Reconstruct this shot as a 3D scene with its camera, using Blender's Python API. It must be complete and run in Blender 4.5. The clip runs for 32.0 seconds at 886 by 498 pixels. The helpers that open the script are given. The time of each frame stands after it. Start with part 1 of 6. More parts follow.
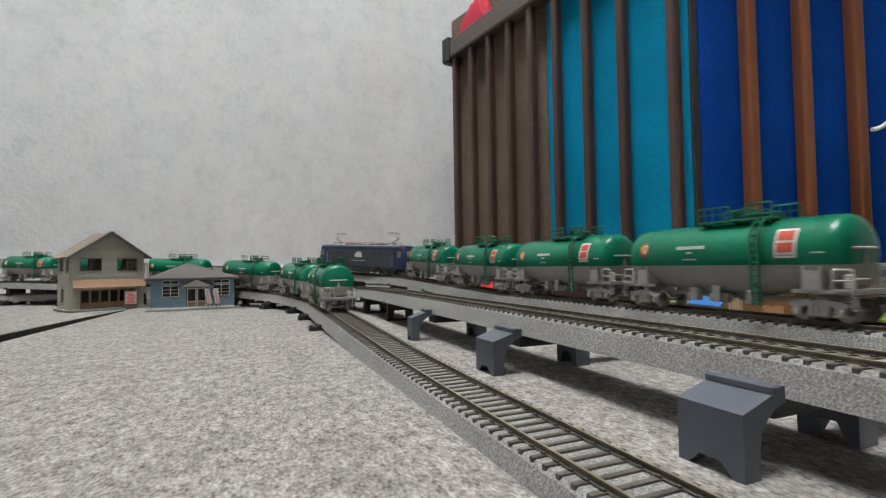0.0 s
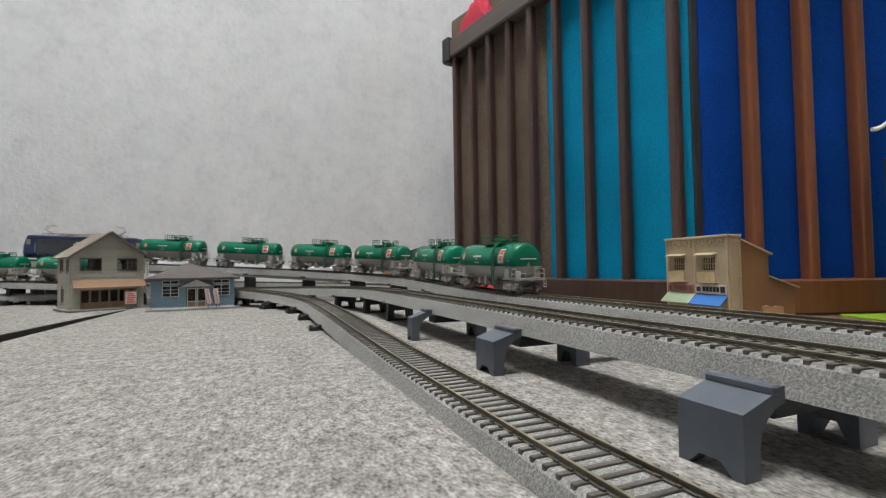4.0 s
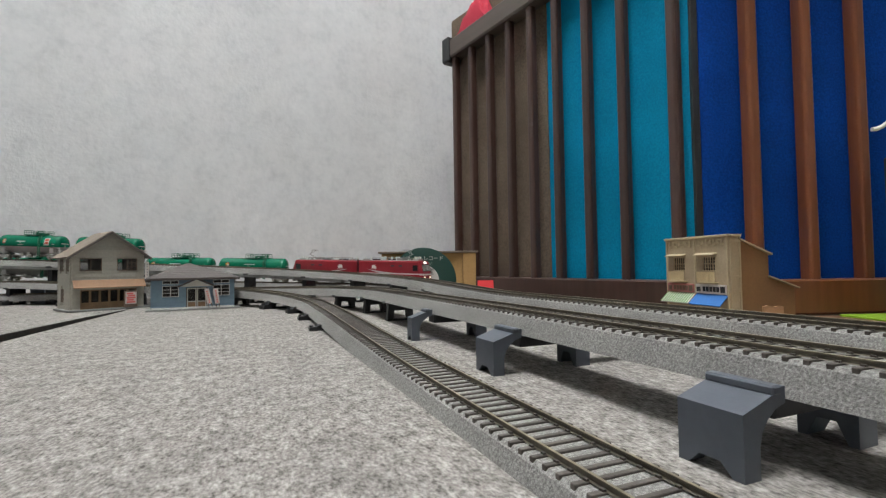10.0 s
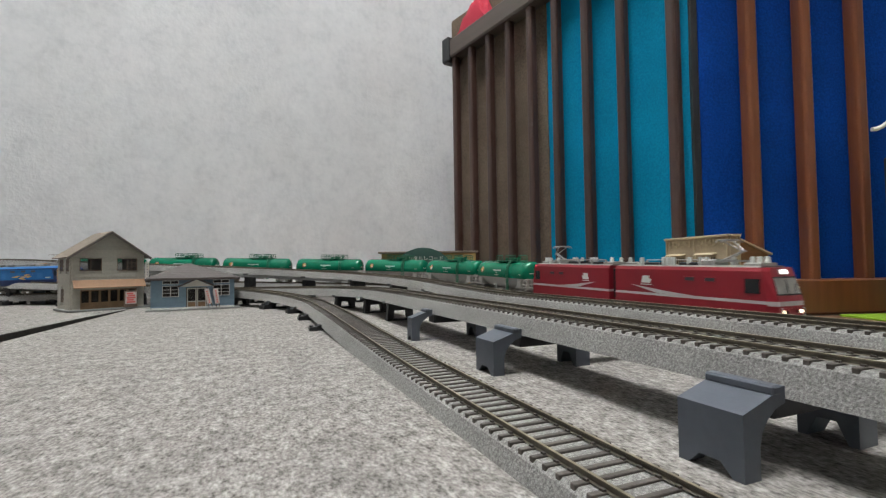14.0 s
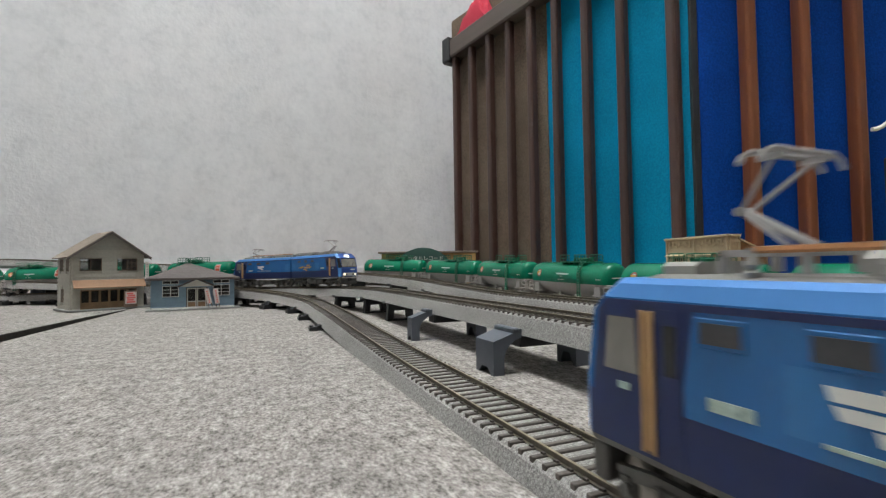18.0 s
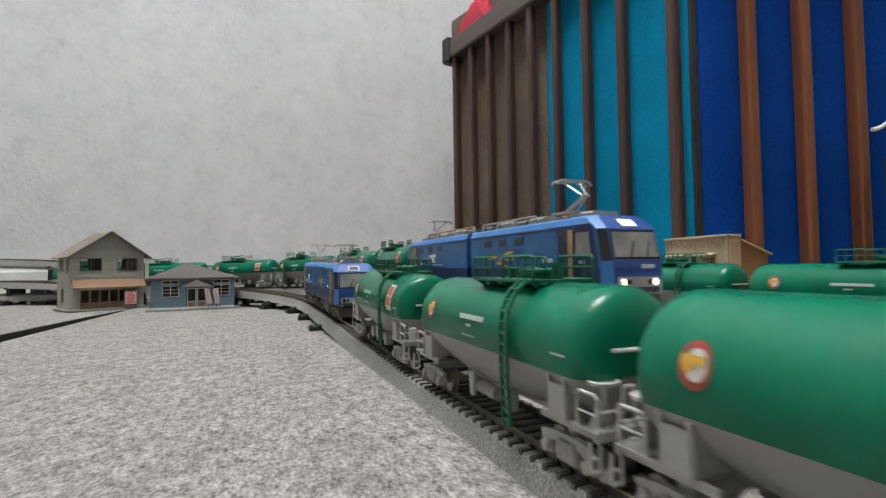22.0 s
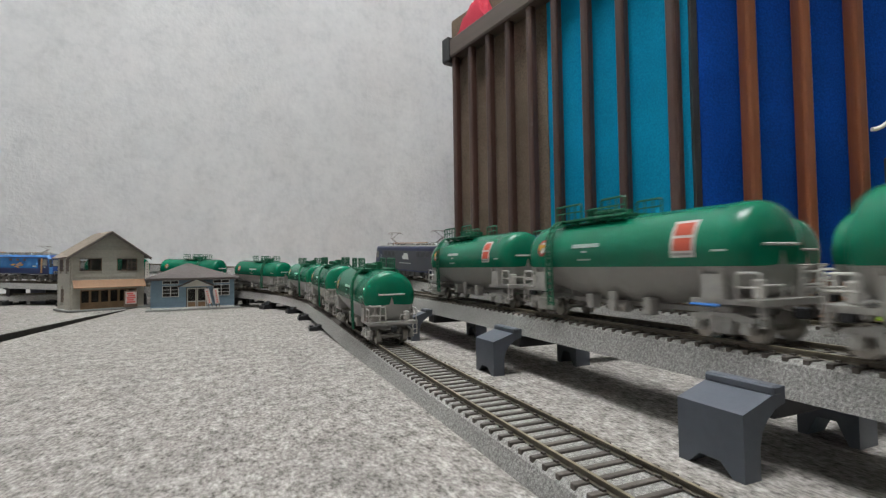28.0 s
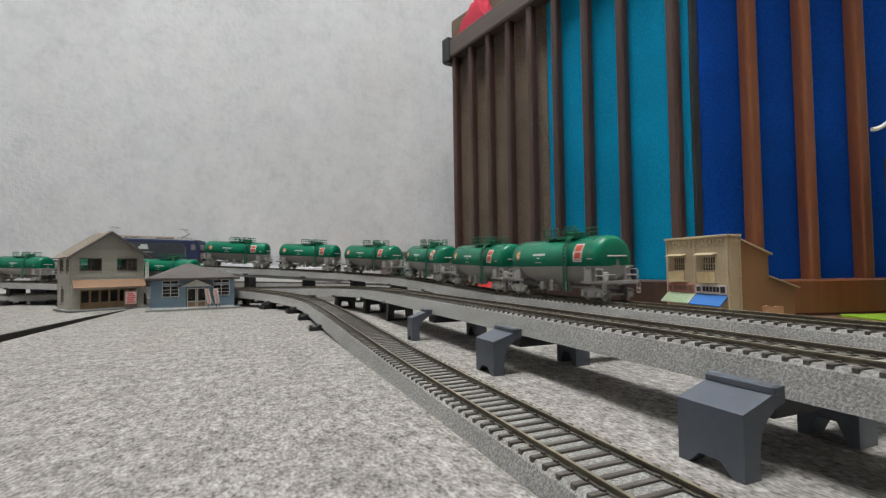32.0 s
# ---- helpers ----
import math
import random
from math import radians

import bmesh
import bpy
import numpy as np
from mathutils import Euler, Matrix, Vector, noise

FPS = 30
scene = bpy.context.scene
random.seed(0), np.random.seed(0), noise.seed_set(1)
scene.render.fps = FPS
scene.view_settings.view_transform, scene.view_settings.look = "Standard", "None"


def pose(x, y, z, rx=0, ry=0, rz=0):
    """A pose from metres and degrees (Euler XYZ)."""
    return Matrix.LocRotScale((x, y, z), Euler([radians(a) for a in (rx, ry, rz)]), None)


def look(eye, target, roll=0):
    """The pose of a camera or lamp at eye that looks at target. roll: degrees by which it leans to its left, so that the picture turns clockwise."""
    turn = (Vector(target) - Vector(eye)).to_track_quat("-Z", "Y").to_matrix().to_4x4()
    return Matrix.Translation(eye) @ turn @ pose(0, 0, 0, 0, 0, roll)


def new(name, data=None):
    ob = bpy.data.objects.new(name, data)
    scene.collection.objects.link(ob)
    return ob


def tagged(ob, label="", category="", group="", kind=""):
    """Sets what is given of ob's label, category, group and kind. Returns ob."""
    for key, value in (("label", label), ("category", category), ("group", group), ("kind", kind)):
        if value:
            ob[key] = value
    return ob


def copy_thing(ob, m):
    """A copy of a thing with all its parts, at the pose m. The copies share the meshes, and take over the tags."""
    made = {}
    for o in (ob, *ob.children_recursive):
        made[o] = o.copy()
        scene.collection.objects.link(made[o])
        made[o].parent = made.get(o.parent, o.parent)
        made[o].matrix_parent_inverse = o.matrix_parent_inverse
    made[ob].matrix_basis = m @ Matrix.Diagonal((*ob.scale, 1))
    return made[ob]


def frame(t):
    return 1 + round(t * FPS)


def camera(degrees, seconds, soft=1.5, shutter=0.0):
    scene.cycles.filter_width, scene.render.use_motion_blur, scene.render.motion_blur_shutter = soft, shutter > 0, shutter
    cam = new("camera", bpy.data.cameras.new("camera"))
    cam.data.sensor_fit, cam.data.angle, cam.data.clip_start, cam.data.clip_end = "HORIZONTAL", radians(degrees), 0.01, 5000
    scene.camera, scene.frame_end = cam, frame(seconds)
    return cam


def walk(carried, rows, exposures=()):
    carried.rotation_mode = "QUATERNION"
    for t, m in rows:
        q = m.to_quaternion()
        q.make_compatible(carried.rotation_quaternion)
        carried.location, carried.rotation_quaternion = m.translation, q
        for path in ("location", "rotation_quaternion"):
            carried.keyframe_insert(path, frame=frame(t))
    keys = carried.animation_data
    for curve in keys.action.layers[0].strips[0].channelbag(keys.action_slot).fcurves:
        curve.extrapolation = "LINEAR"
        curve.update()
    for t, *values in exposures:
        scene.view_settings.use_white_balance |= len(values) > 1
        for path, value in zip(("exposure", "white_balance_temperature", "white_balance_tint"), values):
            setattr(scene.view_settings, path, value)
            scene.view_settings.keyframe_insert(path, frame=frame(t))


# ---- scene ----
# A table-top railway on felt mats, seen from a camera that stands on the mat.
# Plan: +Y runs along the straight tracks away from the camera, +X to their far side, z = 0 is the top of the mats.
MM = 0.001
EYE = (0.0, 0.0, 36.4 * MM)
YAW, TILT = 22.72, 2.005

cam = camera(85.71, 32.0, soft=1.25, shutter=0.5)
_aim = (math.sin(radians(YAW)) * math.cos(radians(TILT)), math.cos(radians(YAW)) * math.cos(radians(TILT)), math.sin(radians(TILT)))
STAND = look(EYE, (EYE[0] + _aim[0], EYE[1] + _aim[1], EYE[2] + _aim[2]), -0.8)
walk(cam, [(0.0, STAND), (32.0, STAND)])

# ---- light: one round ceiling lamp with an added upward fill, a dim room ----
world = bpy.data.worlds.new("room_air")
scene.world = world
world.use_nodes = True
world.node_tree.nodes["Background"].inputs[0].default_value = (0.9, 0.95, 1.0, 1)
world.node_tree.nodes["Background"].inputs[1].default_value = 0.05
scene.view_settings.exposure = 0.0
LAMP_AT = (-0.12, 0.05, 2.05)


def disk_light(name, energy, z, turn):
    """A disk light at the lamp: it falls down, or up on the ceiling as fill."""
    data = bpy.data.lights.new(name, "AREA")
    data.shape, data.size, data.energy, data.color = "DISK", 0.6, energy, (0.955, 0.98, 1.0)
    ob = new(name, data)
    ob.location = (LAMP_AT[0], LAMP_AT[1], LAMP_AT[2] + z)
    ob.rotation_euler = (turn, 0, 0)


disk_light("lamp_light_down", 28.0, -0.012, 0.0)
# Added fill, bounced off the ceiling to soften shadows; no such lamp is known.
disk_light("added_fill_up", 96.0, 0.1, math.pi)


# ---- materials ----
def mat(name, color, rough=0.6, metal=0.0, grain=0.0, scale=400.0, bump=0.0, bscale=800.0, stain=0.0, sscale=20.0, spec=0.5, alpha=None, emit=0.0, vary=0.0, detail=4.0, along=None):
    """A surface with colour variation at two scales and fine relief, in object space (metres)."""
    m = bpy.data.materials.new(name)
    m.use_nodes = True
    nt = m.node_tree
    b = nt.nodes["Principled BSDF"]
    b.inputs["Roughness"].default_value = rough
    b.inputs["Metallic"].default_value = metal
    b.inputs["Specular IOR Level"].default_value = spec
    co = nt.nodes.new("ShaderNodeTexCoord")
    spot = co.outputs["Object"]
    if along:
        mp = nt.nodes.new("ShaderNodeMapping")
        mp.inputs["Scale"].default_value = along
        nt.links.new(spot, mp.inputs["Vector"])
        spot = mp.outputs[0]
    last = None

    def layer(prev, sc, amount, det):
        n = nt.nodes.new("ShaderNodeTexNoise")
        n.inputs["Scale"].default_value, n.inputs["Detail"].default_value = sc, det
        nt.links.new(spot, n.inputs["Vector"])
        r = nt.nodes.new("ShaderNodeMapRange")
        r.inputs[1].default_value, r.inputs[2].default_value = 0.3, 0.7
        r.inputs[3].default_value, r.inputs[4].default_value = 1 - amount, 1 + amount
        nt.links.new(n.outputs["Fac"], r.inputs[0])
        x = nt.nodes.new("ShaderNodeMix")
        x.data_type, x.blend_type = "RGBA", "MULTIPLY"
        x.inputs["Factor"].default_value = 1
        if prev is None:
            x.inputs["A"].default_value = (*color, 1)
        else:
            nt.links.new(prev, x.inputs["A"])
        nt.links.new(r.outputs[0], x.inputs["B"])
        return x.outputs["Result"]

    if grain:
        last = layer(last, scale, grain, detail)
    if stain:
        last = layer(last, sscale, stain, 3.0)
    if vary:
        oi = nt.nodes.new("ShaderNodeObjectInfo")
        r = nt.nodes.new("ShaderNodeMapRange")
        r.inputs[3].default_value, r.inputs[4].default_value = 1 - vary, 1 + vary
        nt.links.new(oi.outputs["Random"], r.inputs[0])
        x = nt.nodes.new("ShaderNodeMix")
        x.data_type, x.blend_type = "RGBA", "MULTIPLY"
        x.inputs["Factor"].default_value = 1
        if last is None:
            x.inputs["A"].default_value = (*color, 1)
        else:
            nt.links.new(last, x.inputs["A"])
        nt.links.new(r.outputs[0], x.inputs["B"])
        last = x.outputs["Result"]
    if last is None:
        b.inputs["Base Color"].default_value = (*color, 1)
    else:
        nt.links.new(last, b.inputs["Base Color"])
    if bump:
        n = nt.nodes.new("ShaderNodeTexNoise")
        n.inputs["Scale"].default_value, n.inputs["Detail"].default_value = bscale, 3.0
        nt.links.new(co.outputs["Object"], n.inputs["Vector"])
        bp = nt.nodes.new("ShaderNodeBump")
        bp.inputs["Strength"].default_value, bp.inputs["Distance"].default_value = bump, 0.35 / bscale
        nt.links.new(n.outputs["Fac"], bp.inputs["Height"])
        nt.links.new(bp.outputs["Normal"], b.inputs["Normal"])
    if emit:
        b.inputs["Emission Color"].default_value = (*color, 1)
        b.inputs["Emission Strength"].default_value = emit
    if alpha is not None:
        b.inputs["Alpha"].default_value = alpha
    return m


def speckle(name, colors, scale, rough=0.85, bump=0.5, bscale=900.0, stretch=(1, 1, 1), stain=0.08, sscale=9.0, metal=0.0, fine=(3.7, 0.35)):
    """Mottled stuff: noise through a ramp of (place, colour) stops, with a slow tone over it."""
    m = bpy.data.materials.new(name)
    m.use_nodes = True
    nt = m.node_tree
    b = nt.nodes["Principled BSDF"]
    b.inputs["Roughness"].default_value, b.inputs["Metallic"].default_value = rough, metal
    b.inputs["Specular IOR Level"].default_value = 0.25
    co, mp = nt.nodes.new("ShaderNodeTexCoord"), nt.nodes.new("ShaderNodeMapping")
    mp.inputs["Scale"].default_value = stretch
    nt.links.new(co.outputs["Object"], mp.inputs["Vector"])
    n = nt.nodes.new("ShaderNodeTexNoise")
    n.inputs["Scale"].default_value, n.inputs["Detail"].default_value, n.inputs["Roughness"].default_value = scale, 5.0, 0.65
    nt.links.new(mp.outputs[0], n.inputs["Vector"])
    ramp = nt.nodes.new("ShaderNodeValToRGB")
    el = ramp.color_ramp.elements
    el[0].position, el[0].color = colors[0][0], (*colors[0][1], 1)
    el[1].position, el[1].color = colors[-1][0], (*colors[-1][1], 1)
    for p, c in colors[1:-1]:
        e = el.new(p)
        e.color = (*c, 1)
    nf = nt.nodes.new("ShaderNodeTexNoise")
    nf.inputs["Scale"].default_value, nf.inputs["Detail"].default_value = scale * fine[0], 3.0
    nt.links.new(mp.outputs[0], nf.inputs["Vector"])
    mx = nt.nodes.new("ShaderNodeMix")
    mx.inputs["Factor"].default_value = fine[1]
    nt.links.new(n.outputs["Fac"], mx.inputs["A"])
    nt.links.new(nf.outputs["Fac"], mx.inputs["B"])
    nt.links.new(mx.outputs["Result"], ramp.inputs[0])
    n2 = nt.nodes.new("ShaderNodeTexNoise")
    n2.inputs["Scale"].default_value, n2.inputs["Detail"].default_value = sscale, 3.0
    nt.links.new(co.outputs["Object"], n2.inputs["Vector"])
    r = nt.nodes.new("ShaderNodeMapRange")
    r.inputs[1].default_value, r.inputs[2].default_value = 0.3, 0.7
    r.inputs[3].default_value, r.inputs[4].default_value = 1 - stain, 1 + stain
    nt.links.new(n2.outputs["Fac"], r.inputs[0])
    x = nt.nodes.new("ShaderNodeMix")
    x.data_type, x.blend_type = "RGBA", "MULTIPLY"
    x.inputs["Factor"].default_value = 1
    nt.links.new(ramp.outputs[0], x.inputs["A"])
    nt.links.new(r.outputs[0], x.inputs["B"])
    nt.links.new(x.outputs["Result"], b.inputs["Base Color"])
    n3 = nt.nodes.new("ShaderNodeTexNoise")
    n3.inputs["Scale"].default_value, n3.inputs["Detail"].default_value = bscale, 3.0
    nt.links.new(mp.outputs[0], n3.inputs["Vector"])
    bp = nt.nodes.new("ShaderNodeBump")
    bp.inputs["Strength"].default_value, bp.inputs["Distance"].default_value = bump, 0.5 / bscale
    nt.links.new(n3.outputs["Fac"], bp.inputs["Height"])
    nt.links.new(bp.outputs["Normal"], b.inputs["Normal"])
    return m


FELT = speckle("mottled_grey_felt", [(0.36, (0.075, 0.068, 0.061)), (0.45, (0.185, 0.172, 0.158)), (0.54, (0.295, 0.277, 0.257)), (0.64, (0.44, 0.416, 0.385))], 430.0, 0.95, 0.55, 700.0, stretch=(1, 0.55, 1), stain=0.14, sscale=75.0, fine=(3.3, 0.45))
WALLPAPER = speckle("white_wallpaper", [(0.32, (0.56, 0.575, 0.585)), (0.5, (0.66, 0.672, 0.68)), (0.68, (0.72, 0.73, 0.735))], 26.0, 0.8, 0.22, 150.0, stain=0.05, sscale=6.0)
CEILING = mat("white_ceiling", (0.78, 0.78, 0.76), 0.85, grain=0.04, scale=60, stain=0.04, sscale=3)
FLOORWOOD = mat("brown_floorboards", (0.20, 0.12, 0.07), 0.45, grain=0.25, scale=60, stain=0.15, sscale=6)
BALLAST = speckle("grey_ballast_moulding", [(0.34, (0.10, 0.097, 0.09)), (0.5, (0.235, 0.229, 0.217)), (0.64, (0.40, 0.39, 0.37))], 1900.0, 0.85, 0.75, 1900.0, stain=0.1, sscale=30.0)
SLEEPER = mat("dark_brown_sleeper_plastic", (0.08, 0.068, 0.058), 0.6, vary=0.2, grain=0.2, scale=1500)
RAIL = mat("aged_brown_rail", (0.098, 0.082, 0.058), 0.5, 0.0, grain=0.25, scale=500, stain=0.2, sscale=40)
RAILTOP = mat("worn_olive_rail_head", (0.21, 0.18, 0.115), 0.4, 0.3, grain=0.25, scale=500, stain=0.2, sscale=40)
PIERGREY = mat("slate_grey_plastic", (0.085, 0.096, 0.117), 0.45, grain=0.05, scale=600, bump=0.15, bscale=2500, stain=0.06, sscale=60)
BLACKPL = mat("black_plastic", (0.018, 0.019, 0.021), 0.5, grain=0.1, scale=900, bump=0.1, bscale=2500)
GREEN = mat("green_tank_paint", (0.0015, 0.148, 0.076), 0.27, grain=0.03, scale=300, stain=0.05, sscale=45, spec=0.32)
GREENTRIM = mat("green_trim_plastic", (0.0035, 0.13, 0.064), 0.42, grain=0.05, scale=900)
TANKGREY = mat("grey_tank_paint", (0.28, 0.272, 0.255), 0.45, grain=0.04, scale=300, stain=0.06, sscale=45)
FRAMEGREY = mat("light_grey_frame_plastic", (0.36, 0.348, 0.325), 0.5, grain=0.08, scale=900, stain=0.08, sscale=90)
WHEEL = mat("dark_nickel_wheel", (0.33, 0.31, 0.28), 0.3, 0.9, grain=0.1, scale=1500)
WHITEMARK = mat("white_lettering", (0.72, 0.74, 0.70), 0.6, grain=0.05, scale=2000)
FAINTMARK = mat("worn_white_lettering", (0.36, 0.47, 0.42), 0.6, grain=0.35, scale=1500)
PALEGREY = mat("pale_grey_plastic", (0.58, 0.57, 0.54), 0.5, grain=0.06, scale=900)
LOCOUNDER = mat("dark_grey_bogie_plastic", (0.10, 0.097, 0.09), 0.5, grain=0.12, scale=900, stain=0.1, sscale=90)
PALEFRAME = mat("pale_frame_plastic", (0.52, 0.50, 0.47), 0.45, grain=0.08, scale=900, stain=0.08, sscale=90)
RINGRED = mat("dull_red_ring", (0.36, 0.045, 0.03), 0.5, grain=0.06, scale=2000)
REDMARK = mat("orange_red_panel", (0.46, 0.07, 0.03), 0.5, grain=0.04, scale=2000)
YELLOWMARK = mat("yellow_mark", (0.58, 0.33, 0.04), 0.5, grain=0.04, scale=2000)
DARKUNDER = mat("dark_grey_underframe", (0.075, 0.072, 0.068), 0.55, grain=0.12, scale=900, stain=0.12, sscale=90)


# ---- mesh helpers (millimetres in, metres out) ----
class Geo:
    """Vertices and faces gathered in millimetres."""

    def __init__(self):
        self.v, self.f, self.k = [], [], []

    def add(self, verts, faces, k=0):
        n = len(self.v)
        self.v.extend(verts)
        self.f.extend([[i + n for i in f] for f in faces])
        self.k.extend([k] * len(faces))

    def box(self, x0, y0, z0, x1, y1, z1, k=0, m=None):
        vs = [(x, y, z) for z in (z0, z1) for y in (y0, y1) for x in (x0, x1)]
        if m is not None:
            vs = [tuple(m @ Vector(v)) for v in vs]
        self.add(vs, [(0, 2, 3, 1), (4, 5, 7, 6), (0, 1, 5, 4), (2, 6, 7, 3), (0, 4, 6, 2), (1, 3, 7, 5)], k)

    def bbox(self, x0, y0, z0, x1, y1, z1, c, k=0, m=None):
        """A box with chamfered edges."""
        xs, ys, zs = (x0, x1), (y0, y1), (z0, z1)
        vs, idx = [], {}
        for i in (0, 1):
            for j in (0, 1):
                for l in (0, 1):
                    a, b, d = (1, -1)[i] * c, (1, -1)[j] * c, (1, -1)[l] * c
                    for w, p in enumerate(((xs[i], ys[j] + b, zs[l] + d), (xs[i] + a, ys[j], zs[l] + d), (xs[i] + a, ys[j] + b, zs[l]))):
                        idx[(i, j, l, w)] = len(vs)
                        vs.append(p)
        fs = []
        for w, (p, q) in enumerate(((1, 2), (0, 2), (0, 1))):
            for e in (0, 1):
                ring = []
                for (s, t) in ((0, 0), (1, 0), (1, 1), (0, 1)):
                    key = [0, 0, 0]
                    key[w], key[p], key[q] = e, s, t
                    ring.append(idx[(*key, w)])
                flip = (e == 0) ^ (w == 1)
                fs.append(ring[::-1] if flip else ring)
        for w in range(3):
            p, q = [a for a in range(3) if a != w]
            for s in (0, 1):
                for t in (0, 1):
                    k0, k1 = [0, 0, 0], [0, 0, 0]
                    k0[p] = k1[p] = s
                    k0[q] = k1[q] = t
                    k1[w] = 1
                    fs.append([idx[(*k0, p)], idx[(*k1, p)], idx[(*k1, q)], idx[(*k0, q)]])
        for i in (0, 1):
            for j in (0, 1):
                for l in (0, 1):
                    fs.append([idx[(i, j, l, 0)], idx[(i, j, l, 1)], idx[(i, j, l, 2)]])
        if m is not None:
            vs = [tuple(m @ Vector(v)) for v in vs]
        self.add(vs, fs, k)

    def cyl(self, p, q, r, n=12, k=0, r2=None, caps=True):
        p, q = Vector(p), Vector(q)
        r2 = r if r2 is None else r2
        d = (q - p).normalized()
        a = d.orthogonal().normalized()
        b = d.cross(a)
        vs = []
        for c, rr in ((p, r), (q, r2)):
            for i in range(n):
                t = 2 * math.pi * i / n
                vs.append(tuple(c + (a * math.cos(t) + b * math.sin(t)) * rr))
        fs = [[i, (i + 1) % n, n + (i + 1) % n, n + i] for i in range(n)]
        if caps:
            fs += [list(range(n))[::-1], list(range(n, 2 * n))]
        self.add(vs, fs, k)

    def pipe(self, pts, r, n=6, k=0):
        for a, b in zip(pts[:-1], pts[1:]):
            self.cyl(a, b, r, n, k)

    def lathe(self, prof, axis="x", n=32, k=0, center=(0, 0, 0)):
        """prof: (along, radius) pairs turned round the axis."""
        vs = []
        for s, r in prof:
            for i in range(n):
                t = 2 * math.pi * i / n
                c, d = r * math.cos(t), r * math.sin(t)
                p = {"x": (s, c, d), "y": (d, s, c), "z": (c, d, s)}[axis]
                vs.append((p[0] + center[0], p[1] + center[1], p[2] + center[2]))
        fs = []
        for j in range(len(prof) - 1):
            for i in range(n):
                fs.append([j * n + i, j * n + (i + 1) % n, (j + 1) * n + (i + 1) % n, (j + 1) * n + i])
        fs.append(list(range(n))[::-1])
        fs.append(list(range((len(prof) - 1) * n, len(prof) * n)))
        self.add(vs, fs, k)

    def prism(self, poly, axis, a, b, k=0, m=None):
        """A polygon of (u, v) pairs drawn out along an axis from a to b."""
        n = len(poly)
        vs = []
        for s in (a, b):
            for u, v in poly:
                vs.append({"x": (s, u, v), "y": (u, s, v), "z": (u, v, s)}[axis])
        if m is not None:
            vs = [tuple(m @ Vector(v)) for v in vs]
        self.add(vs, [list(range(n))[::-1], list(range(n, 2 * n))] + [[i, (i + 1) % n, n + (i + 1) % n, n + i] for i in range(n)], k)

    def strip(self, rings, closed=False, k=0, caps=True):
        """Skin over rings of points, each ring a closed outline."""
        n = len(rings[0])
        vs = [p for r in rings for p in r]
        fs = []
        for j in range(len(rings) - (0 if closed else 1)):
            a, b = j * n, ((j + 1) % len(rings)) * n
            fs += [[a + i, a + (i + 1) % n, b + (i + 1) % n, b + i] for i in range(n)]
        if caps and not closed:
            fs += [list(range(n))[::-1], list(range((len(rings) - 1) * n, len(rings) * n))]
        self.add(vs, fs, k)

    def mesh(self, name, mats, smooth=False, fix=True):
        me = bpy.data.meshes.new(name)
        me.from_pydata([(x * MM, y * MM, z * MM) for x, y, z in self.v], [], self.f)
        for m in (mats if isinstance(mats, (list, tuple)) else [mats]):
            me.materials.append(m)
        if any(self.k):
            me.polygons.foreach_set("material_index", self.k)
        if fix:
            bm = bmesh.new()
            bm.from_mesh(me)
            bmesh.ops.recalc_face_normals(bm, faces=bm.faces)
            bm.to_mesh(me)
            bm.free()
        if smooth:
            me.shade_smooth()
            me.set_sharp_from_angle(angle=radians(38))
        me.update()
        return me


def part(name, geo, material, parent, label="", smooth=False, at=None):
    ob = new(name, geo if isinstance(geo, bpy.types.Mesh) else geo.mesh(name, material, smooth))
    ob.parent = parent
    if at is not None:
        ob.matrix_basis = at
    if label:
        ob["label"] = label
    return ob


def thing(name, label, category, at=None, group="", kind=""):
    ob = new(name)
    ob.empty_display_size = 0.01
    if at is not None:
        ob.matrix_basis = at
    return tagged(ob, label, category, group, kind)


def solid(name, geo, material, label, category="", at=None, group="", kind="", smooth=False):
    ob = new(name, geo.mesh(name, material, smooth))
    if at is not None:
        ob.matrix_basis = at
    return tagged(ob, label, category, group, kind)


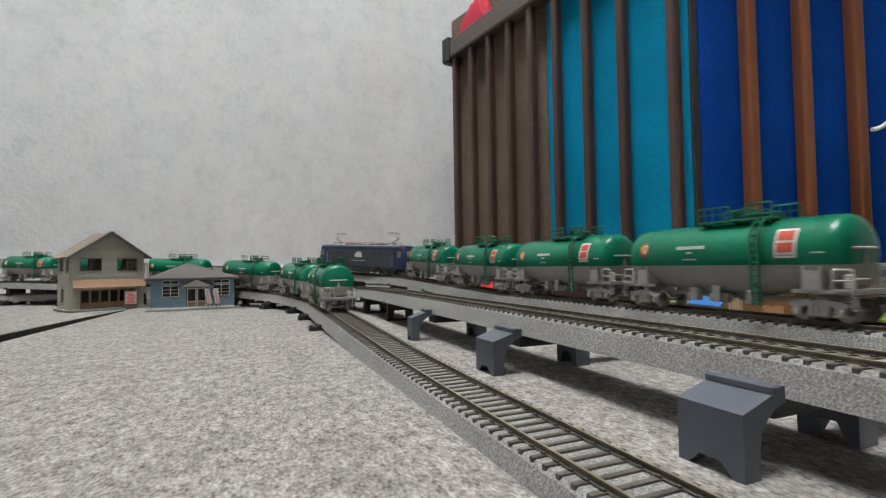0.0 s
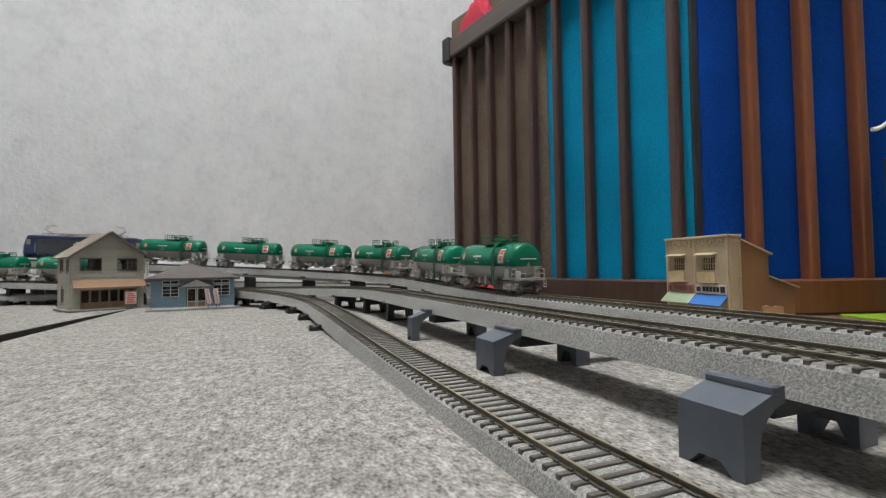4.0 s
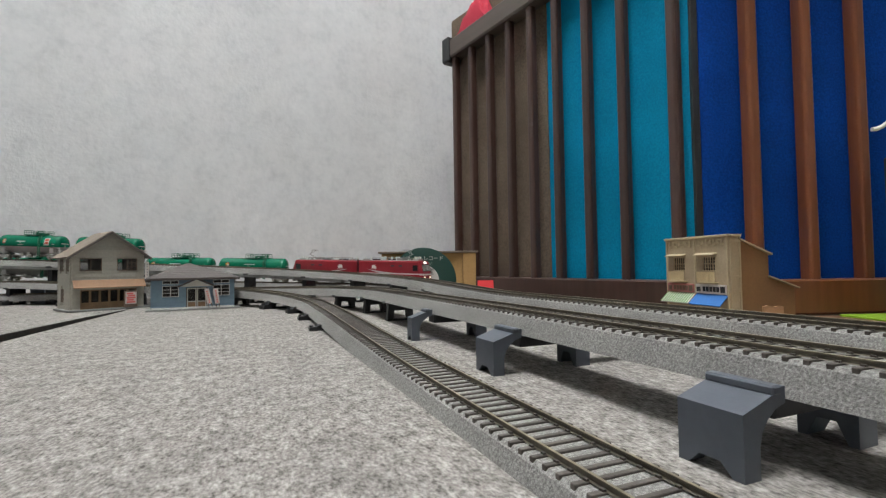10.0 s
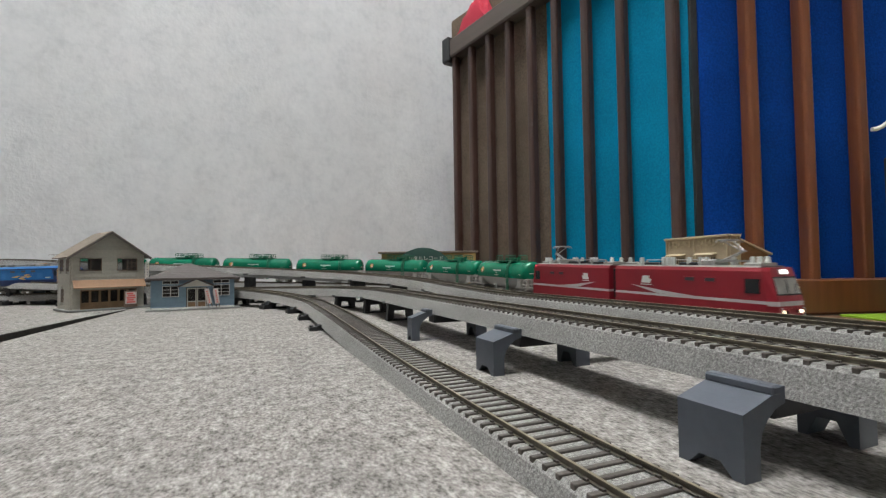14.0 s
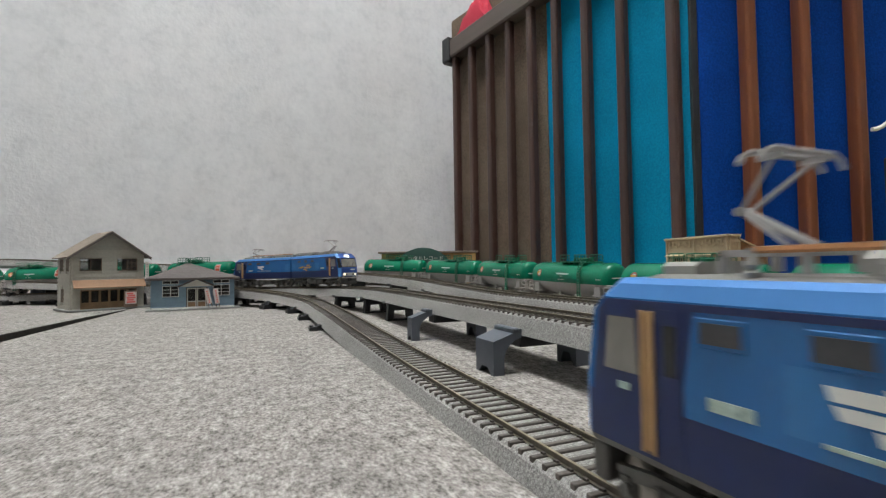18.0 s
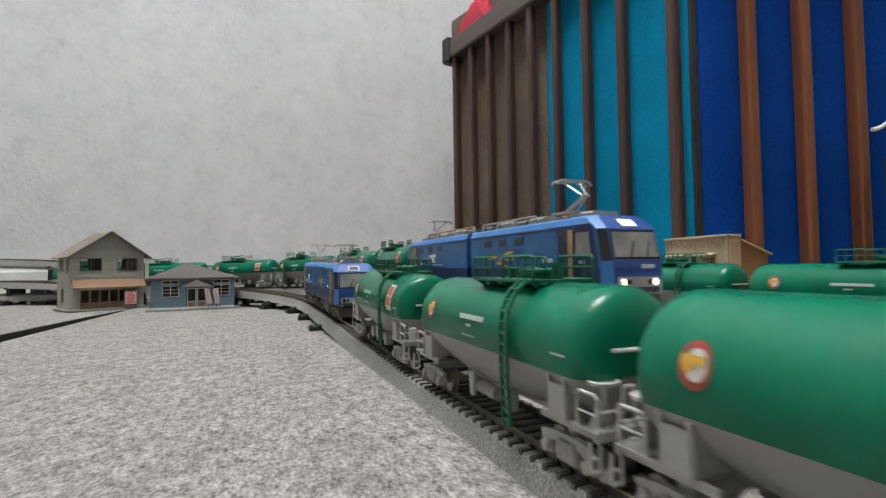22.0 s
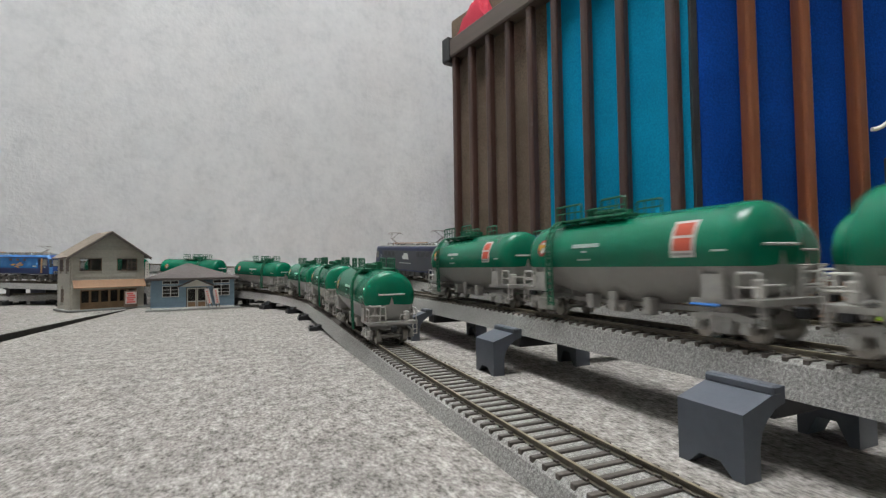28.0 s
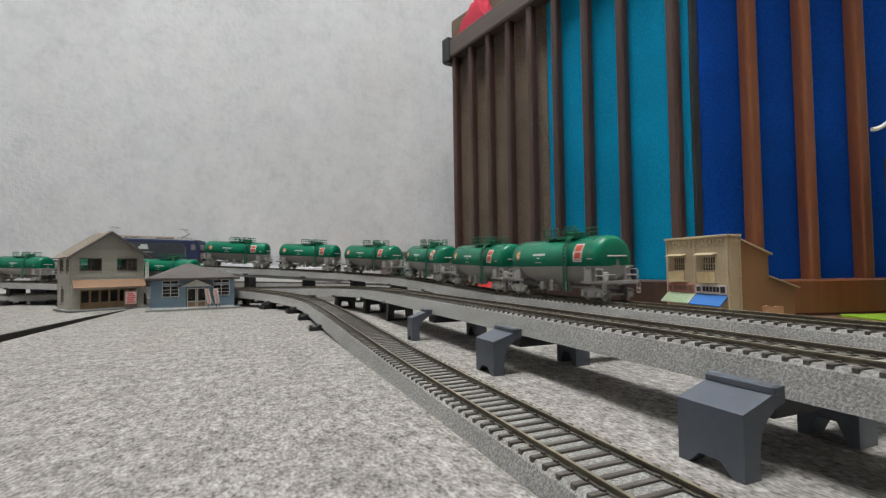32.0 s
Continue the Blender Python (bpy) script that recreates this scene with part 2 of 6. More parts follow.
# ---- the four tracks: centre lines, closed into ovals out of view (millimetres) ----
class Line:
    """x of the straight, end of the straight, radius and angle of the far curve, and keys (u, height of the rail top)."""

    def __init__(self, x, y0, r, th, run, r2, heights, back):
        self.x, self.y0 = x, y0
        self.segs = []
        rb, yb = 60.0 + x, -70.0 - x * 0.2
        u, px, py, h = yb, x, yb, 0.0

        def go(length, turn):
            nonlocal u, px, py, h
            self.segs.append((u, length, px, py, h, turn))
            px, py, h = self._end(length, px, py, h, turn)
            u += length

        go(y0 - yb, 0.0)
        go(r * th, 1 / r)
        go(run, 0.0)
        go(r2 * (math.pi - th), 1 / r2)
        go(py - yb, 0.0)
        go(rb * math.pi / 2, 1 / rb)
        go(x - px - 2 * rb, 0.0)
        go(rb * math.pi / 2, 1 / rb)
        self.start, self.total = yb, u - yb
        self.hu, self.hz = [a for a, b in heights], [b for a, b in heights]
        self.hu += [heights[-1][0] + back, self.start + self.total - 60]
        self.hz += [self.hz[-1], self.hz[0]]

    @staticmethod
    def _end(s, px, py, h, turn):
        if not turn:
            return px - s * math.sin(h), py + s * math.cos(h), h
        r = 1 / turn
        cx, cy = px - r * math.cos(h), py - r * math.sin(h)
        a = h + s * turn
        return cx + r * math.cos(a), cy + r * math.sin(a), a

    def wrap(self, u):
        return (u - self.start) % self.total + self.start

    def z(self, u):
        u = self.wrap(u)
        return sum(float(np.interp(u + d, self.hu, self.hz)) for d in (-24, -12, 0, 12, 24)) / 5

    def at(self, u):
        """Point on the rail top and heading (0 = +Y, turning left)."""
        u = self.wrap(u)
        for s0, length, px, py, h, turn in self.segs:
            if u <= s0 + length + 1e-6:
                break
        x, y, a = self._end(u - s0, px, py, h, turn)
        return Vector((x, y, self.z(u))), a


LINE1 = Line(52.5, 367, 216, 0.97, 240, 180, [(70, 5.6), (130, 5.9), (188, 7.3), (290, 10.2), (400, 11.4), (460, 14.1), (529, 17.3), (810, 26.4)], 400)
LINE2 = Line(98.0, 342, 288, 1.15, 260, 200, [(345, 20.4), (442, 18.9), (532, 17.2), (600, 16.0), (837, 12.0)], 400)
LINE3 = Line(147.8, 365, 262, 1.15, 330, 240, [(260, 20.2), (394, 25.3), (491, 29.7), (610, 35.7), (678, 39.4), (880, 49.1), (935, 51.9)], 400)
LINE4 = Line(209.0, 389, 240, 1.15, 350, 320, [(150, 6.6), (277, 9.0), (427, 12.7), (541, 15.8), (683, 19.1), (774, 21.5), (1031, 25.5)], 400)

# ---- setting: mats, floor, walls, ceiling ----
def setting():
    g = Geo()
    g.box(-2600, -2600, -60, 2200, 2400, -28)
    solid("floor", g, FLOORWOOD, "brown wooden room floor under the mats", kind="structure")
    # two felt mats with an open joint between them
    def joint(y):
        return -117 + 0.093 * (y - 321)
    mats = Geo()
    mats.prism([(joint(-700) + 1.6, -700), (226, -700), (226, 440), (300, 470), (300, 830), (joint(830) + 1.6, 830)], "z", -27.5, 0)
    solid("ground", mats, FELT, "mottled grey felt mat that carries the tracks", kind="structure")
    # the second mat curls up a little along the joint
    left = Geo()
    rows = [(-700, 3.4), (321, 3.4), (430, 2.0), (515, -0.2), (830, -0.3)]
    vs = []
    for y, z in rows:
        vs += [(-1000, y, -27.5), (joint(y) - 1.4, y, -27.5), (joint(y) - 1.4, y, z), (joint(y) - 60, y, min(z, 0.0) - 0.3 + max(0, z) * 0.35), (-1000, y, -0.3)]
    fs = []
    for k in range(len(rows) - 1):
        a, b = k * 5, k * 5 + 5
        fs += [[a + q, a + (q + 1) % 5, b + (q + 1) % 5, b + q] for q in range(5)]
    fs += [[0, 1, 2, 3, 4], [20, 21, 22, 23, 24]]
    left.add(vs, fs)
    solid("ground", left, FELT, "second mottled grey felt mat curled along an open joint", kind="structure")
    # Dark strip: the shade on the mat's curled edge is put into its colour.
    edge = Geo()
    for k in range(3):
        (y0, z0), (y1, z1) = rows[k], rows[k + 1]
        edge.add([(joint(y0) - 1.35, y0, -1), (joint(y1) - 1.35, y1, -1), (joint(y1) - 1.35, y1, max(0.2, z1 - 0.35)), (joint(y0) - 1.35, y0, z0 - 0.35),
                  (joint(y0) - 0.9, y0, -1), (joint(y1) - 0.9, y1, -1), (joint(y1) - 0.9, y1, max(0.2, z1 - 0.35)), (joint(y0) - 0.9, y0, z0 - 0.35)],
                 [(0, 1, 2, 3), (4, 5, 6, 7), (0, 1, 5, 4), (1, 2, 6, 5), (2, 3, 7, 6), (3, 0, 4, 7)])
    solid("trim", edge, mat("shaded_mat_edge", (0.035, 0.03, 0.024), 0.9, grain=0.3, scale=500), "dark strip for the shade along the curled edge of the mat", kind="structure")
    g = Geo()
    g.box(-3120, 0, -30, 1800, 100, 2400)
    solid("wall_north", g, WALLPAPER, "white embossed wallpaper wall behind the tracks", kind="structure", at=WALL_AT)
    g = Geo()
    g.bbox(-2600, -12, -28, 1300, -0.5, 37, 1.5)
    solid("baseboard", g, WALLPAPER, "white painted baseboard along the papered wall", kind="structure", at=WALL_AT)
    g = Geo()
    g.box(-2700, -2700, 2400, 2300, 2500, 2460)
    solid("ceiling", g, CEILING, "plain white room ceiling", kind="structure")
    for nm, b in (("wall_west", (-2700, -2700, -30, -2600, 2500, 2400)), ("wall_east", (2200, -2700, -30, 2300, 2500, 2400)), ("wall_south", (-2700, -2700, -30, 2300, -2600, 2400))):
        g = Geo()
        g.box(*b)
        solid(nm, g, WALLPAPER, "plain white papered room wall", kind="structure")
    # Unseen fixture; its hanging form is added to house the upward fill.
    fix = thing("ceiling_lamp", "round white overhead lamp, unseen, with added upward fill light", "lamp", pose(*LAMP_AT))
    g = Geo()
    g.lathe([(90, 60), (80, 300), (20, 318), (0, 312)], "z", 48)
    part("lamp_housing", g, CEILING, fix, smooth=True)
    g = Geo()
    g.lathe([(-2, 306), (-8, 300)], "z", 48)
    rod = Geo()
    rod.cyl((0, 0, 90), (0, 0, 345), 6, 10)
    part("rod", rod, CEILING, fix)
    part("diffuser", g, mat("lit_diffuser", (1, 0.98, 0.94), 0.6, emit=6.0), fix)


WALL_AT = Matrix.Translation((0.45, 1.07, 0)) @ pose(0, 0, 0, 0, 0, 9.5)
setting()

# ---- tracks ----
BED = [(-10.9, -8.0), (-8.6, -2.3), (-7.7, -1.55), (7.7, -1.55), (8.6, -2.3), (10.9, -8.0)]


def frame_at(line, u):
    p, h = line.at(u)
    q, _ = line.at(u + 1.0)
    slope = math.atan2(q.z - p.z, 1.0)
    return Matrix.Translation(p) @ Matrix.Rotation(h, 4, "Z") @ Matrix.Rotation(slope, 4, "X")


def sweep(geo, line, outline, u0, u1, step, k=0):
    n = max(2, int((u1 - u0) / step))
    rings = []
    for i in range(n + 1):
        m = frame_at(line, u0 + (u1 - u0) * i / n)
        rings.append([tuple(m @ Vector((a, 0, b))) for a, b in outline])
    geo.strip(rings, k=k)


RAILS = [(-0.3, -0.04), (-0.3, -0.36), (-0.12, -0.48), (-0.12, -1.0), (-0.42, -1.22), (0.42, -1.22), (0.12, -1.0), (0.12, -0.48), (0.3, -0.36), (0.3, -0.04)]
HEAD = [(-0.24, 0.0), (-0.3, -0.05), (0.3, -0.05), (0.24, 0.0)]
sleeper_geo = Geo()
sleeper_geo.bbox(-8.3, -0.56, -2.6, 8.3, 0.56, -1.15, 0.12)
SLEEPER_MESH = sleeper_geo.mesh("sleeper", SLEEPER)
chair_geo = Geo()
for _s in (-5.2, 5.2):
    for _d in (-1.0, 1.0):
        chair_geo.box(_s + _d * 0.62 - 0.28, -0.42, -1.2, _s + _d * 0.62 + 0.28, 0.42, -0.82)
SLEEPER_PITCH = 3.6


def track(line, label, near):
    """One oval of moulded-bed track; the sleepers in the stretch near are single pieces."""
    t = thing("railway_track", label, "track", group="model tracks")
    g = Geo()
    sweep(g, line, BED, line.start, line.start + line.total - 0.01, 6.0)
    part("ballast_bed", g, BALLAST, t, "light grey moulded ballast bed")
    for side in (-5.2, 5.2):
        g = Geo()
        sweep(g, line, [(side + a, b) for a, b in RAILS], line.start, line.start + line.total - 0.01, 6.0)
        rail = part("rail", g, RAIL, t, "brown nickel rail")
        g = Geo()
        sweep(g, line, [(side + a, b) for a, b in HEAD], line.start, line.start + line.total - 0.01, 6.0)
        part("rail_head", g, RAILTOP, rail, "worn olive rail head")
    far = Geo()
    clips = Geo()
    n = int(line.total / SLEEPER_PITCH)
    for i in range(n):
        u = line.start + (i + 0.5) * SLEEPER_PITCH
        m = frame_at(line, u)
        if near[0] < u < near[1]:
            m2 = m.copy()
            m2.translation = m.translation * MM
            part("sleeper", SLEEPER_MESH, SLEEPER, t, at=m2)
            clips.add([tuple(m @ Vector(v)) for v in chair_geo.v], chair_geo.f)
        else:
            far.box(-8.3, -0.56, -2.6, 8.3, 0.56, -1.15, 0, m)
            if u < 420:
                clips.add([tuple(m @ Vector(v)) for v in chair_geo.v], chair_geo.f)
    ob = part("sleeper_rest", Geo.mesh(far, "sleeper_rest", SLEEPER, fix=False), SLEEPER, t)
    ob["kind"] = "stuff"
    ob = part("rail_clip_rest", Geo.mesh(clips, "rail_clip_rest", SLEEPER, fix=False), SLEEPER, t)
    ob["kind"] = "stuff"
    return t


track(LINE1, "grey ballasted model track lying on the felt mat", (20, 380))
track(LINE2, "grey ballasted model track raised on slate-grey piers", (20, 300))
track(LINE3, "grey ballasted model track climbing on piers behind", (40, 300))
track(LINE4, "grey ballasted model track on the mat behind the others", (60, 62))

# ---- tank wagons ----
PITCH = 91.2
WAGON_GROUP = "green tank wagons"
LADDER = [(6.8, 29.0), (9.0, 27.2), (10.6, 24.2), (11.1, 21.0), (11.1, 16.0), (10.9, 9.0), (10.6, 3.4)]


def decal(g, x0, x1, a0, a1, side, r=10.32, cz=18.5, k=0, n=6):
    """A patch on the tank's skin between two angles (degrees above the side's mid line)."""
    rows = []
    for i in range(n + 1):
        a = radians(a0 + (a1 - a0) * i / n)
        rows.append(((x0, side * r * math.cos(a), cz + r * math.sin(a)), (x1, side * r * math.cos(a), cz + r * math.sin(a))))
    for p, q in zip(rows[:-1], rows[1:]):
        g.add([p[0], p[1], q[1], q[0]], [(0, 1, 2, 3)], k)


def disc(g, x, a, rad, side, r, cz=18.5, k=0, n=20):
    vs = []
    for i in range(n):
        t = 2 * math.pi * i / n
        aa = radians(a) + rad * math.sin(t) / r
        vs.append((x + 0.84 * rad * math.cos(t), side * r * math.cos(aa), cz + r * math.sin(aa)))
    g.add(vs, [list(range(n))], k)


def tank_wagon(red, fore=False):
    """Local x runs along the wagon, +y is the lettered side, z = 0 the rail top."""
    w = thing("tank_wagon", "green and grey model petroleum tank wagon with walkway" + (" and red panel" if red else ""), "wagon", group=WAGON_GROUP)
    L, R, CZ = 41.2, 10.2, 18.5
    prof = [(-L, 0.4), (-L + 0.12, 3.2), (-L + 0.42, 5.8), (-L + 0.95, 7.7), (-L + 1.8, 9.0), (-L + 2.9, 9.8), (-L + 4.2, 10.12), (-L + 5.8, R), (-L + 7.7, R + 0.07), (-L + 8.1, R + 0.07), (-L + 8.4, R)]
    prof += [(-30, R), (-26, R), (-20, R), (-13, R), (13, R), (20, R), (26, R), (30, R)] + [(-s, r) for s, r in prof[::-1]]
    cut = -3.4
    lower = Geo()
    upper = Geo()
    # split the shell at the paint line
    for half in (0, 1):
        tgt = (upper, lower)[half]
        m = 30
        vs = []
        for s, r in prof:
            zc = max(-r * 0.999, min(r, cut)) if r > 3.5 else -r * 0.96
            a0 = math.asin(max(-1, min(1, zc / r)))
            if half == 0:
                lo, hi = a0, math.pi - a0
            else:
                lo, hi = math.pi - a0, 2 * math.pi + a0
            # the belly hangs deeper between the bogies
            sag = 2.6 * half * max(0.0, min(1.0, (30.0 - abs(s)) / 17.0))
            for i in range(m + 1):
                t = lo + (hi - lo) * i / m
                z = r * math.sin(t)
                vs.append((s, r * math.cos(t), CZ + z - sag * max(0.0, min(1.0, (cut - z) / 6.0)) ** 1.2))
        fs = []
        for j in range(len(prof) - 1):
            for i in range(m):
                a = j * (m + 1) + i
                fs.append([a, a + 1, a + m + 2, a + m + 1])
        tgt.add(vs, fs)
        tgt.add(vs[:m + 1], [list(range(m + 1))])
        tgt.add(vs[-m - 1:], [list(range(m + 1))])
    tank = part("tank", upper, GREEN, w, "green painted tank shell", True)
    part("tank_belly", lower, TANKGREY, w, "grey painted lower half of the tank", True)
    # walkway with railing on top
    mir = -1 if red else 1
    wx0, wx1 = (-4.0, 27.0) if fore else sorted((mir * -8.0, mir * 19.5))
    px = 11.0 if fore else mir * 9.5
    wk = part("walkway", Geo.mesh(_walk(wx0, wx1), "walkway", GREENTRIM), GREENTRIM, w, "green walkway round the manholes")
    z0, z1 = 29.3, 33.6
    for y in (-6.4, 6.4):
        for x0, x1 in ((wx0, wx0 + 9.5), (wx1 - 12.5, wx1)):
            r = Geo()
            r.pipe([(x0, y, z0), (x0, y, z1 - 0.5), (x0 + 0.5, y, z1), (x1 - 0.5, y, z1), (x1, y, z1 - 0.5), (x1, y, z0)], 0.33, 5)
            r.cyl((x0, y, (z0 + z1) / 2), (x1, y, (z0 + z1) / 2), 0.22, 5)
            k = max(1, int((x1 - x0) / 2.6))
            for i in range(1, k):
                x = x0 + (x1 - x0) * i / k
                r.cyl((x, y, z0), (x, y, z1), 0.26, 5)
            part("railing", r, GREENTRIM, wk)
    d = Geo()
    d.lathe([(28.0, 3.2), (30.2, 3.2), (30.4, 3.6), (30.9, 3.6), (31.2, 3.0), (31.4, 1.0)], "z", 20, 0, (px, 0, 0))
    d.lathe([(28.0, 1.6), (30.4, 1.6), (30.7, 2.0), (31.1, 1.8)], "z", 14, 0, ((px - 7.0), 1.2, 0))
    d.cyl(((px - 7.0), -2.4, 28), ((px - 7.0), -2.4, 31.2), 0.9, 10)
    d.cyl(((px + 6.5), 0.8, 28), ((px + 6.5), 0.8, 31.8), 1.2, 12)
    d.cyl(((px + 6.5), 0.8, 31.8), ((px + 6.5), 0.8, 32.2), 1.7, 12)
    d.cyl(((px - 3.8), -1.6, 30.6), ((px - 3.8), 2.4, 30.6), 0.45, 8)
    d.box(px - 2, -0.5, 31.3, px + 2, 0.5, 31.8)
    for i in range(8):
        a = math.pi * 2 * i / 8
        d.cyl((px + 3.1 * math.cos(a), 3.1 * math.sin(a), 30.6), (px + 3.1 * math.cos(a), 3.1 * math.sin(a), 31.5), 0.4, 6)
    part("manhole", d, GREENTRIM, wk)
    # ladders down both sides
    for side in (-1, 1):
        ld = Geo()
        x0 = 25.2 if fore else mir * 16.6
        for dx in (-1.25, 1.25):
            pts = [(x0 + dx, side * y, z) for y, z in LADDER]
            for p, q in zip(pts[:-1], pts[1:]):
                ld.cyl(p, q, 0.42, 6)
        for i in range(13):
            z = 27.6 - i * 1.95
            y = float(np.interp(z, [k[1] for k in LADDER[::-1]], [k[0] for k in LADDER[::-1]]))
            ld.cyl((x0 - 1.25, side * y, z), (x0 + 1.25, side * y, z), 0.32, 5)
        part("ladder", ld, GREENTRIM, w, "green side ladder")
    # lettering and marks on both sides
    for side in (-1, 1):
        f = -side
        # the ladder stands on the same end for both sides, so the second side's lettering is set off from it
        bars = ((-8.2, 4.9, 11.0, 17.0), (-4.0, -1.4, 3.0, 6.0), (-6.4, 0.4, -9, -6.5), (31.8, 36.0, -2, 0.2)) if side < 0 else ((-14.5, -2.5, 11.0, 17.0), (-10.0, -7.6, 3.0, 6.0), (-12, -6, -9, -6.5), (33.0, 36.5, -2, 0.2))
        for x0, x1, a0, a1 in bars:
            mk = Geo()
            decal(mk, *sorted((f * x0, f * x1)), a0, a1, side)
            part("lettering_bar", mk, FAINTMARK, w, "white illegible lettering")
        rg = Geo()
        mx = f * (-28.6 if side < 0 else -30.5)
        disc(rg, mx, 15, 2.75, side, R + 0.10, k=0)
        disc(rg, mx + f * 0.25, 15, 1.85, side, R + 0.16, k=1)
        disc(rg, mx - f * 0.9, 15.5, 1.05, side, R + 0.22, k=2)
        decal(rg, *sorted((mx - f * 1.9, mx + f * 1.5)), 14.5, 20.5, side, R + 0.24, k=2, n=2)
        part("round_mark", rg, [RINGRED, PALEGREY, YELLOWMARK], w, "round red, white and yellow company mark")
        if red and side > 0:
            pn = Geo()
            e = 1
            decal(pn, *sorted((e * -28.9, e * -22.3)), -8, 40, e, R + 0.12, k=0)
            decal(pn, *sorted((e * -28.1, e * -23.1)), 0, 15.5, e, R + 0.2, k=1)
            decal(pn, *sorted((e * -28.1, e * -23.1)), 19, 36, e, R + 0.2, k=1)
            decal(pn, *sorted((e * -28.3, e * -22.9)), -5.5, -2.5, e, R + 0.2, k=2)
            part("red_panel", pn, [PALEGREY, REDMARK, TANKGREY], w, "white-framed orange-red panel")
    for end in (-1, 1):
        st = Geo()
        pts = [(end * (L + 0.25 - (abs(y) / 10.0) ** 2 * 2.4), y, 19.4) for y in (-5.2, -2.6, 0, 2.6, 5.2)]
        st.pipe(pts, 0.3, 6)
        part("end_handrail", st, PALEGREY, w, "white end handrail")
    # underframe
    u = Geo()
    u.box(-42, -1.2, 6.6, -27, 1.2, 8.8)
    u.box(27, -1.2, 6.6, 42, 1.2, 8.8)
    u.box(-27, -1.0, 4.6, 27, 1.0, 5.8)
    uf = part("underframe", u, FRAMEGREY, w, "light grey centre sill")
    for end in (-1, 1):
        xa, xb = sorted((end * 42.4, end * 43.2))
        g = Geo()
        g.bbox(xa, -9.9, 7.4, xb, 9.9, 8.9, 0.15)
        part("buffer_beam", g, FRAMEGREY, uf)
        xa, xb = sorted((end * 37.4, end * 42.4))
        g = Geo()
        g.box(xa, -9.6, 8.3, xb, 9.6, 8.7)
        part("platform", g, FRAMEGREY, uf)
        xa, xb = sorted((end * 26.5, end * 42.4))
        for y in (-8.9, 8.9):
            g = Geo()
            g.box(xa, y - 0.3, 7.5, xb, y + 0.3, 8.5)
            part("side_sill", g, FRAMEGREY, uf)
        # saddle: two thin webs hugging the tank, tied by side plates
        g = Geo()
        for xs in (29.6, 34.4):
            xa, xb = sorted((end * xs, end * (xs + 0.7)))
            g.prism([(-8.9, 8.4), (8.9, 8.4), (9.9, 14.6), (9.2, 14.8), (5.4, 10.0), (0, 8.7), (-5.4, 10.0), (-9.2, 14.8), (-9.9, 14.6)], "x", xa, xb)
        for y in (-1, 1):
            ya, yb = sorted((y * 9.1, y * 9.7))
            g.prism([(end * 29.6, 8.4), (end * 35.1, 8.4), (end * 34.6, 13.6), (end * 30.0, 13.6)], "y", ya, yb)
        part("saddle", g, FRAMEGREY, w, "light grey tank saddle")
    for end in (-1, 1):
        xa = end * 42.9
        for side in (-1, 1):
            r = Geo()
            y = side * 9.3
            x0, x1 = end * 37.8, end * 42.9
            r.pipe([(x0, y, 8.6), (x0, y, 13.2), (x0 + end * 0.5, y, 13.8), (x1 - end * 0.5, y, 13.8), (x1, y, 13.2), (x1, y, 8.6)], 0.27, 6)
            r.pipe([(x0, y, 11.0), (x1, y, 11.0)], 0.2, 5)
            r.pipe([(xa, side * 9.3, 11.4), (xa, side * 3.0, 11.4), (xa, side * 2.9, 8.8)], 0.22, 5)
            part("platform_railing", r, PALEFRAME, w, "light grey platform railing")
            r = Geo()
            r.pipe([(x1, y - 1.3, 7.6), (x1, y - 1.3, 3.6), (x1, y + 0.3, 3.6), (x1, y + 0.3, 7.6)], 0.24, 5)
            r.pipe([(x1, y - 1.3, 5.4), (x1, y + 0.3, 5.4)], 0.2, 5)
            part("step", r, PALEFRAME, w)
        r = Geo()
        r.pipe([(xa, -5.2, 8.8), (xa, -4.8, 14.6), (xa, -3.0, 14.6), (xa, -2.6, 8.8)], 0.27, 6)
        part("grab_loop", r, PALEFRAME, w)
        bx = Geo()
        bx.bbox(*sorted((end * 39.2, end * 41.2))[:1], 5.0, 8.7, sorted((end * 39.2, end * 41.2))[1], 7.2, 12.6, 0.35)
        bx.cyl((end * 40.4, -6.4, 8.7), (end * 40.4, -6.4, 14.6), 0.5, 8)
        bx.lathe([(14.2, 0.5), (14.5, 1.5), (14.7, 2.3), (15.2, 2.4), (15.3, 2.0), (14.95, 1.4)], "z", 16, 0, (end * 40.4, -6.4, 0))
        bx.prism([(-8.6, 8.7), (-4.2, 8.7), (-5.6, 12.4), (-7.2, 12.4)], "x", *sorted((end * 39.6, end * 40.0)))
        part("brake_stand", bx, PALEFRAME, w)
        cp = Geo()
        x0, x1 = sorted((end * 43.2, end * 45.9))
        cp.bbox(x0, -1.0, 5.0, x1, 1.0, 7.2, 0.25)
        part("coupler", cp, BLACKPL, w, "dark knuckle coupler")
    gear = Geo()
    gear.cyl((-8, -5, 4.9), (1, -5, 4.9), 1.5, 14)
    gear.cyl((-3, 5.2, 4.7), (4, 5.2, 4.7), 1.5, 14)
    gear.bbox(8, 5.0, 3.6, 11, 8.2, 7.6, 0.3)
    gear.bbox(-14, 5.4, 3.4, -11, 8.4, 7.6, 0.4)
    gear.bbox(8.5, -8.2, 3.6, 11.0, -5.2, 7.6, 0.4)
